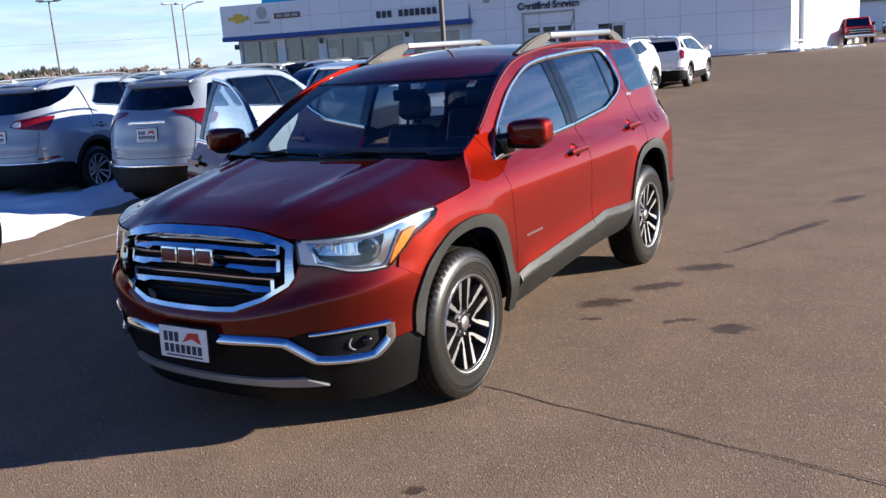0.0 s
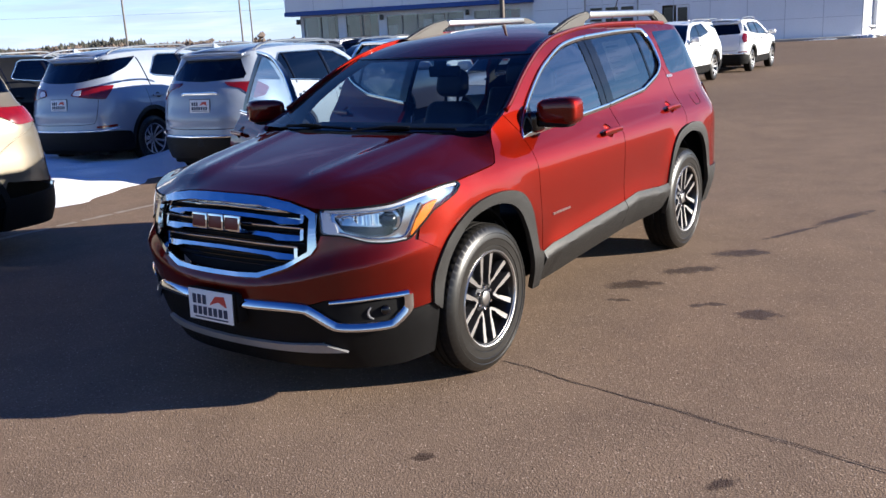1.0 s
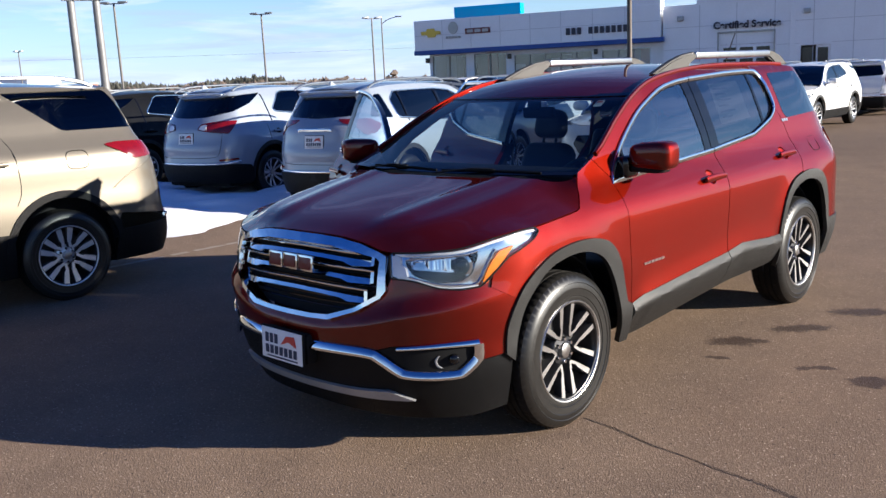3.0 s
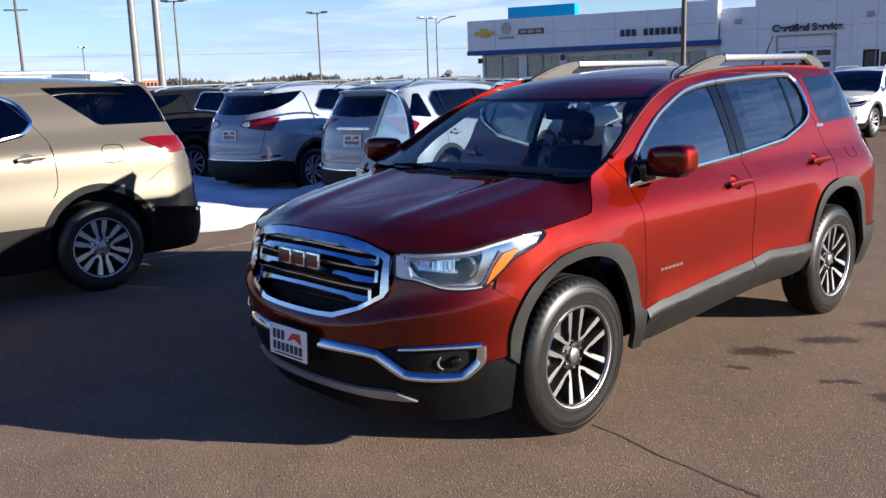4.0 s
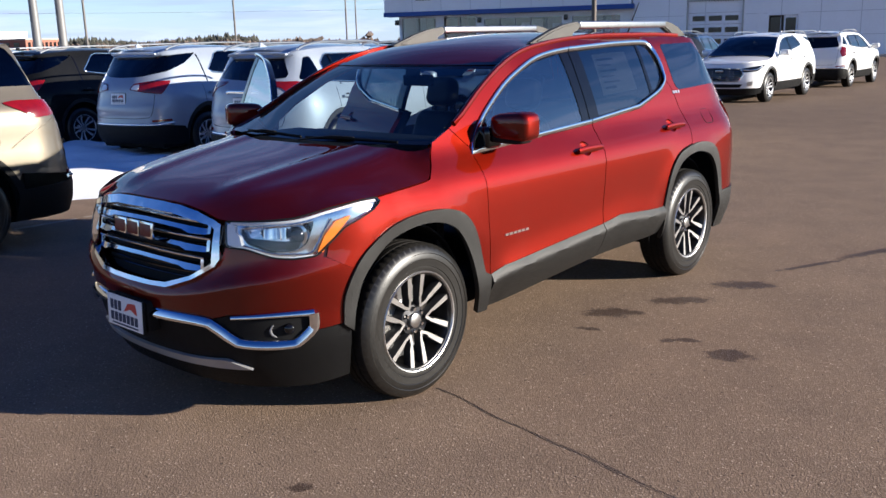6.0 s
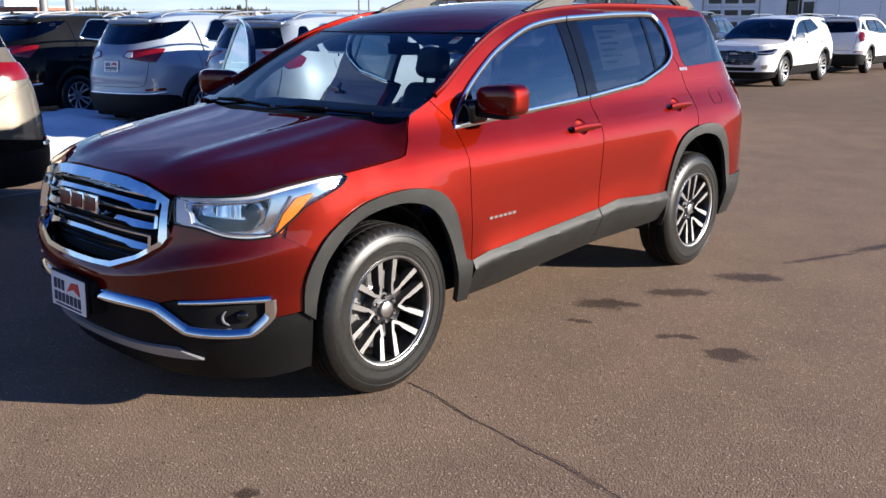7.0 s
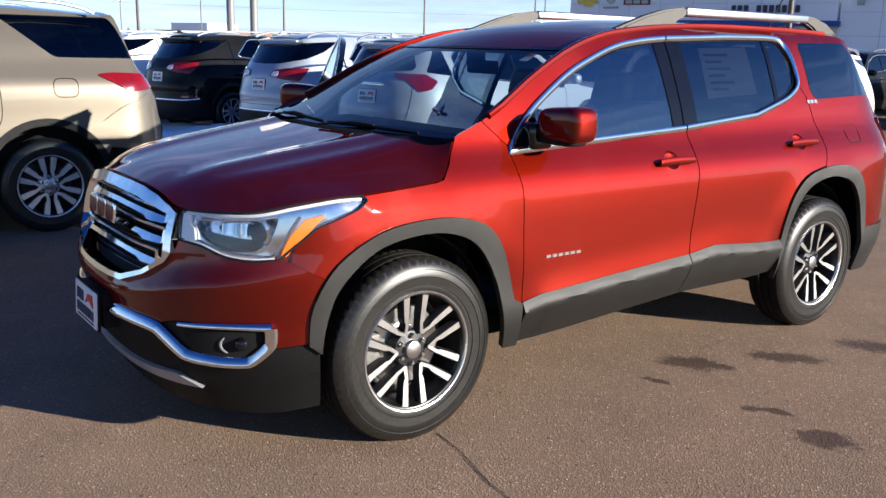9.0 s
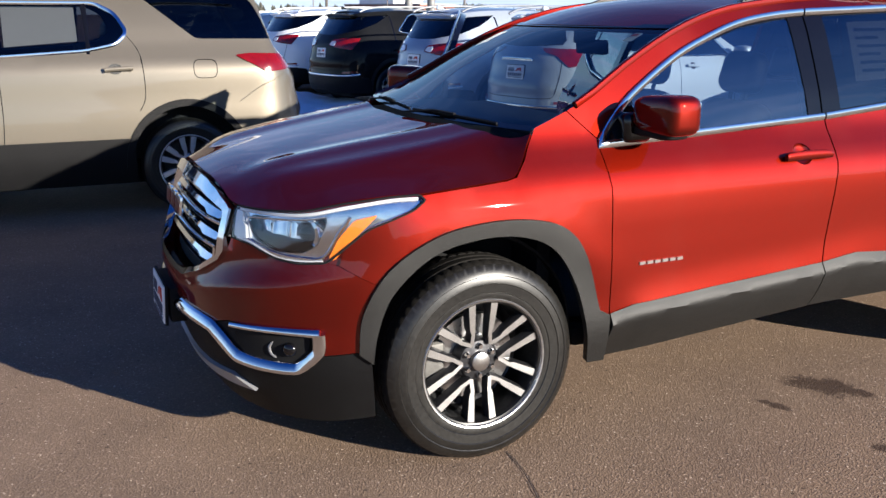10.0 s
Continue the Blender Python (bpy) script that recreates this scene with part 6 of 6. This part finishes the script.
a, b = (Vector((*toward(dx, dy, 46), 0)) for dx, dy in ((-.909, .416), (-.899, .438)))
board = thing("pylon_sign", Matrix.Translation((a + b) / 2) @ pose(0, 0, 0, 0, 0, math.degrees(math.atan2(b.y - a.y, b.x - a.x))), "white sign board high between two steel posts", "sign")
part("sign_board", block(-.95, .95, -.28, .28, 6.0, 9.3, .05), PANEL, board)
pole("sign_post", *toward(-.527, .849, 38), 14, .11, POST, "tall dark steel lamp post")
pole("lamp_post", *toward(-.812, .583, 100), 9.3, .12, GALVANISED, "grey lamp post with two flat heads", "flat", 40)
pole("lamp_post", *toward(-.89, .456, 85), 9.4, .12, GALVANISED, "grey lamp post with two flat heads", "flat", 40)
pole("lamp_post", *toward(-.737, .675, 112), 9.2, .12, GALVANISED, "grey lamp post with two flat heads", "flat", 70)
pole("lamp_post", *toward(-.730, .683, 112), 9.2, .10, GALVANISED, "grey lamp post with a curved arm", "arm", 35)
pole("lamp_post", *toward(-.928, .371, 170), 9.3, .12, GALVANISED, "far grey lamp post with a flat head", "flat", 10)
pole("lamp_post", *toward(-.955, .295, 190), 9.0, .12, GALVANISED, "far grey lamp post with a flat head", "flat", 10)
utility = pole("utility_pole", *toward(-.948, .316, 100), 11.5, .16, POST, "wooden utility pole with crossarms", "cross", 60)
for k in (0,):
    ends = [Vector((-140, 40 + k, 7.2 - k)), Vector((-62, 118 + k, 6.2 - k))]
    line = [ends[0].lerp(ends[1], t) - Vector((0, 0, .5 * 4 * t * (1 - t))) for t in np.linspace(0, 1, 14)]
    tagged(link_mesh("overhead_wire", sweep(line, .03, n=5, power=2), STEEL), "thin black overhead wire", "wire", "overhead wires")

# ---- the distance ----
CONIFER = material("dark_conifer", (0.060, 0.060, 0.046), 0.9, 0.0, 0.5, 0.6)
BARE = material("bare_twigs", (0.15, 0.115, 0.09), 0.9, 0.0, 0.4, 0.8)
FIELD = material("snowy_field", (0.70, 0.71, 0.73), 0.8, 0.0, 0.2, 0.05)


def woods(name, mat, bearings, near, deep, h0, h1, count, seed, label, cone):
    """A far wood: each tree a stem with ragged tiers or clumps, all in one mesh."""
    rnd = random.Random(seed)
    bm = bmesh.new()
    for _ in range(count):
        a = rnd.uniform(*bearings)
        d = near + rnd.random() * deep
        x, y = LOT_MARK[0] + math.cos(a) * d, LOT_MARK[1] + math.sin(a) * d
        h = rnd.uniform(h0, h1) * (.75 + .35 * noise.noise(Vector((a * 14, seed, 0))) + .2 * rnd.random())
        w = h * rnd.uniform(.26, .40) if cone else h * rnd.uniform(.4, .6)
        tiers = 6 if cone else 9
        for k in range(tiers):
            if cone:
                z, r, hh = h * (.12 + .8 * k / tiers), w * (1 - k / tiers) ** .8 + .15, h * .26
                cx, cy = x + rnd.uniform(-.12, .12) * w, y + rnd.uniform(-.12, .12) * w
            else:
                z, r, hh = h * rnd.uniform(.15, .8), w * rnd.uniform(.25, .5), h * rnd.uniform(.2, .34)
                cx, cy = x + rnd.uniform(-.6, .6) * w, y + rnd.uniform(-.6, .6) * w
            top = bm.verts.new((cx, cy, z + hh))
            low = bm.verts.new((cx, cy, z - hh * (.05 if cone else .6)))
            ring = [bm.verts.new((cx + r * rnd.uniform(.6, 1.25) * math.cos(j * 1.257), cy + r * rnd.uniform(.6, 1.25) * math.sin(j * 1.257), z + rnd.uniform(-.12, .12) * hh)) for j in range(5)]
            for j in range(5):
                bm.faces.new((ring[j], ring[(j + 1) % 5], top))
                bm.faces.new((ring[(j + 1) % 5], ring[j], low))
    return tagged(link_mesh(name, bm, mat, 0), label, "trees", kind="stuff")


def bearing(dx, dy):
    return math.atan2(dy, dx)


woods("far_conifers", CONIFER, (bearing(-.80, .60), bearing(-.915, .40)), 250, 50, 3.2, 4.7, 760, 4, "far dark green line of conifer trees", True)
woods("far_bare_trees", BARE, (bearing(-.757, .65), bearing(-.93, .36)), 235, 60, 2.4, 3.7, 700, 9, "far brown line of bare trees and scrub", False)
woods("far_bare_trees", BARE, (bearing(-.10, .995), bearing(-.76, .65)), 260, 60, 3.0, 5.0, 120, 12, "far brown line of bare trees and scrub", False)
woods("far_bare_trees", CONIFER, (bearing(-.93, .36), bearing(-.995, .10)), 260, 60, 4.0, 6.0, 90, 15, "far dark line of low trees", True)

# brick works with a pale block on its roof
far_x, far_y = toward(-.905, .425, 215)
yard = thing("brick_building", pose(far_x - 4.4, far_y - 9.4, 0, 0, 0, -65 + 90), "far long red brick building with pale upper storey", "building")
part("wall", block(-12, 12, -6, 6, 0, 3.7, .05), BRICK, yard, smooth=0)
part("upper_storey", block(-8, 3, -5, 5, 4.0, 5.6, .05), PANEL, yard, smooth=0)
part("parapet", block(-12.1, 12.1, -6.1, 6.1, 3.7, 4.0, .03), CONCRETE, yard, smooth=0)
for i in range(9):
    part("window", block(-11 + i * 2.5, -9.6 + i * 2.5, -6.05, -5.95, 1.6, 3.2), TRIM_BLACK, yard, smooth=0)
    part("window", block(11.95, 12.05, -5.4 + i * 1.25, -4.7 + i * 1.25, 1.6, 3.2), TRIM_BLACK, yard, smooth=0)


# ---- a pickup by the workshop ----
def pickup(m, colour, label):
    t = thing("pickup_truck", m, label, "truck")
    part("bonnet", block(-.92, .92, -1.0, .75, .72, 1.18, .10, None, 3), colour, t)
    part("grille", block(-.72, .72, -1.05, -.98, .74, 1.12, .03), TRIM_BLACK, t)
    for z in (.84, 1.0):
        part("grille_bar", block(-.7, .7, -1.07, -1.03, z - .025, z + .025, .01), CHROME, t)
    for x in (.8, -.8):
        part("headlamp", block(x - .13, x + .13, -1.04, -.95, .82, 1.10, .03), LENS, t)
    part("front_bumper", block(-.98, .98, -1.12, -.92, .46, .70, .05, None, 3), CHROME, t, "chrome bumper")
    cab = joined(block(-.96, .96, .70, 2.75, .55, 1.22, .07, None, 3))
    part("cab", cab, colour, t)
    house = block(-.78, .78, 1.05, 2.62, 1.18, 1.86, .10, None, 3)
    for v in house.verts:
        if v.co.z < 1.3:
            v.co.x *= 1.16
            v.co.y += -.32 if v.co.y < 1.5 else .1
    part("cab_roof", house, colour, t)
    part("windscreen", block(-.74, .74, -.01, .01, 0, .56, .0, pose(0, .70, 1.25, -27)), PRIVACY, t, smooth=0)
    for x in (.86, -.86):
        part("side_glass", block(-.01, .01, 1.25, 2.5, 1.26, 1.72, 0, pose(x, 0, 0, 0, 0, 0)), PRIVACY, t, smooth=0)
        part("door_mirror", block(x * 1.2 - .12, x * 1.2 + .12, .92, 1.05, 1.22, 1.48, .03), TRIM_BLACK, t)
        part("bed_side", block(x - .08, x + .08, 2.8, 4.7, .55, 1.25, .05), colour, t)
    part("bed_floor", block(-.8, .8, 2.8, 4.6, .6, .75), MATT_BLACK, t)
    part("tailgate", block(-.8, .8, 4.6, 4.72, .6, 1.25, .03), colour, t)
    add_wheels(t, "truck", [(.85, 0), (.85, 3.6), (-.85, 0), (-.85, 3.6)], r=.40, rim=.25, w=.26, pairs=5, spread0=10, spread1=14, w0=.03, w1=.04)
    return t


pickup(pose(-4.6, 66.5, 0, 0, 0, 12), BRIGHT_RED, "bright red pickup truck with chrome bumper by the workshop")

shed = thing("far_shed", pose(-1.0, 132, 0, 0, 0, 4), "far low white shed with a grey eave", "building")
part("wall", block(-11, 14, 0, 12, 0, 3.9, .03), PANEL, shed, smooth=0)
part("eave", block(-11.4, 14.4, -.5, 12.4, 3.9, 4.9, .05), CONCRETE, shed, smooth=0)
copy_thing(kinds[3], pose(-5.2, 104, 0, 0, 0, 10))
for k, (x, y, w, h) in enumerate(((-7.4, 57.0, 1.5, .25), (-5.9, 59.5, 1.6, .18), (-4.2, 61.0, 1.3, .12), (-9.8, 55.9, 2.2, .08), (-3.0, 68.5, 1.8, .35))):
    snow_bank("snow_heap", x - w / 2, x + w / 2, y - .4, y + .4, 0, h, 20 + k, "small heap of old snow by the workshop")

# ---- small things on the red car ----
CAR = bpy.data.objects["crossover_car"]
A = ACADIA
card(CAR, pose(0, -1.002, .503, -3), .306, .150)
part("plate_bracket", block(-.165, .165, -.985, -.90, .43, .575, .015), MATT_BLACK, CAR)
for i in range(6):
    s = .665 + i * .036
    pairs("badge_bar", patch([(s, .686), (s + .026, .687), (s + .026, .699), (s, .698)], A.out(.006), .02, .008), SATIN, [CAR])
for i in range(3):
    s = 2.79 + i * .035
    pairs("badge_bar", patch([(s, 1.300), (s + .026, 1.300), (s + .026, 1.318), (s, 1.318)], A.out(.006), .02, .008), SATIN, [CAR])
pairs("fuel_flap", strip(A, rounded([(3.11, 1.165), (3.25, 1.168), (3.24, 1.07), (3.10, 1.068)], .04), .005, .006, -.001, True, .03), MATT_BLACK, [CAR])

# stickers, wipers, aerial
def on_screen(u, v, out=0.0):
    s = .25 + .78 * v
    z = ROOF_EDGE(s)
    e = A.at(s, z)
    return np.stack([e[:, 0] * u, e[:, 1] - (.14 - .01 * v) * (1 - u * u) - .02 * (1 - v) * (1 - u * u) - out * .55, z - .012 * (1 - v) + out * .83], -1)


part("screen_sticker", patch(rounded([(.755, .815), (.820, .815), (.815, .905), (.755, .905)], .008), lambda u, v: on_screen(u, v, -.006), .05), PAPER, CAR, "white sticker inside the windscreen")
part("sticker_stripe", patch([(.765, .865), (.808, .865), (.806, .892), (.765, .892)], lambda u, v: on_screen(u, v, -.003), .05), INK_RED, CAR)
for a0, b0, a1, b1 in ((.05, .028, .78, .022), (-.70, .030, .0, .030)):
    us, vs = np.linspace(a0, a1, 10), np.linspace(b0, b1, 10) + .015 * np.sin(np.linspace(0, 3.14, 10))
    line = [Vector(p) for p in on_screen(us, vs, .008)]
    wiper = part("wiper", sweep(line, .008, .010, n=6), MATT_BLACK, CAR, "black wiper")
    part("wiper_arm", sweep([line[0] + Vector((0, -.05, -.01)), line[3] + Vector((0, -.01, .01)), line[5] + Vector((0, 0, .006))], .014, .010, n=6), MATT_BLACK, wiper)
sheet_paper = rounded([(1.93, 1.335), (2.36, 1.355), (2.36, 1.60), (1.95, 1.59)], .01)
part("price_sheet", patch(sheet_paper, A.out(-.016), .08), PAPER, CAR, "white price sheet inside the rear door glass")
for i in range(6):
    z = 1.375 + i * .035
    part("print_bar", patch([(1.98, z), (2.18 if i % 2 else 2.12, z + .002), (2.18 if i % 2 else 2.12, z + .014), (1.98, z + .012)], A.out(-.0135), .1), GREY_PLASTIC, CAR)
part("aerial", sweep([(.10, 3.35, 1.70), (.10, 3.44, 1.83), (.10, 3.53, 1.95)], .012, n=6, taper=lambda t: 1 - .5 * t), MATT_BLACK, CAR, "thin black aerial")
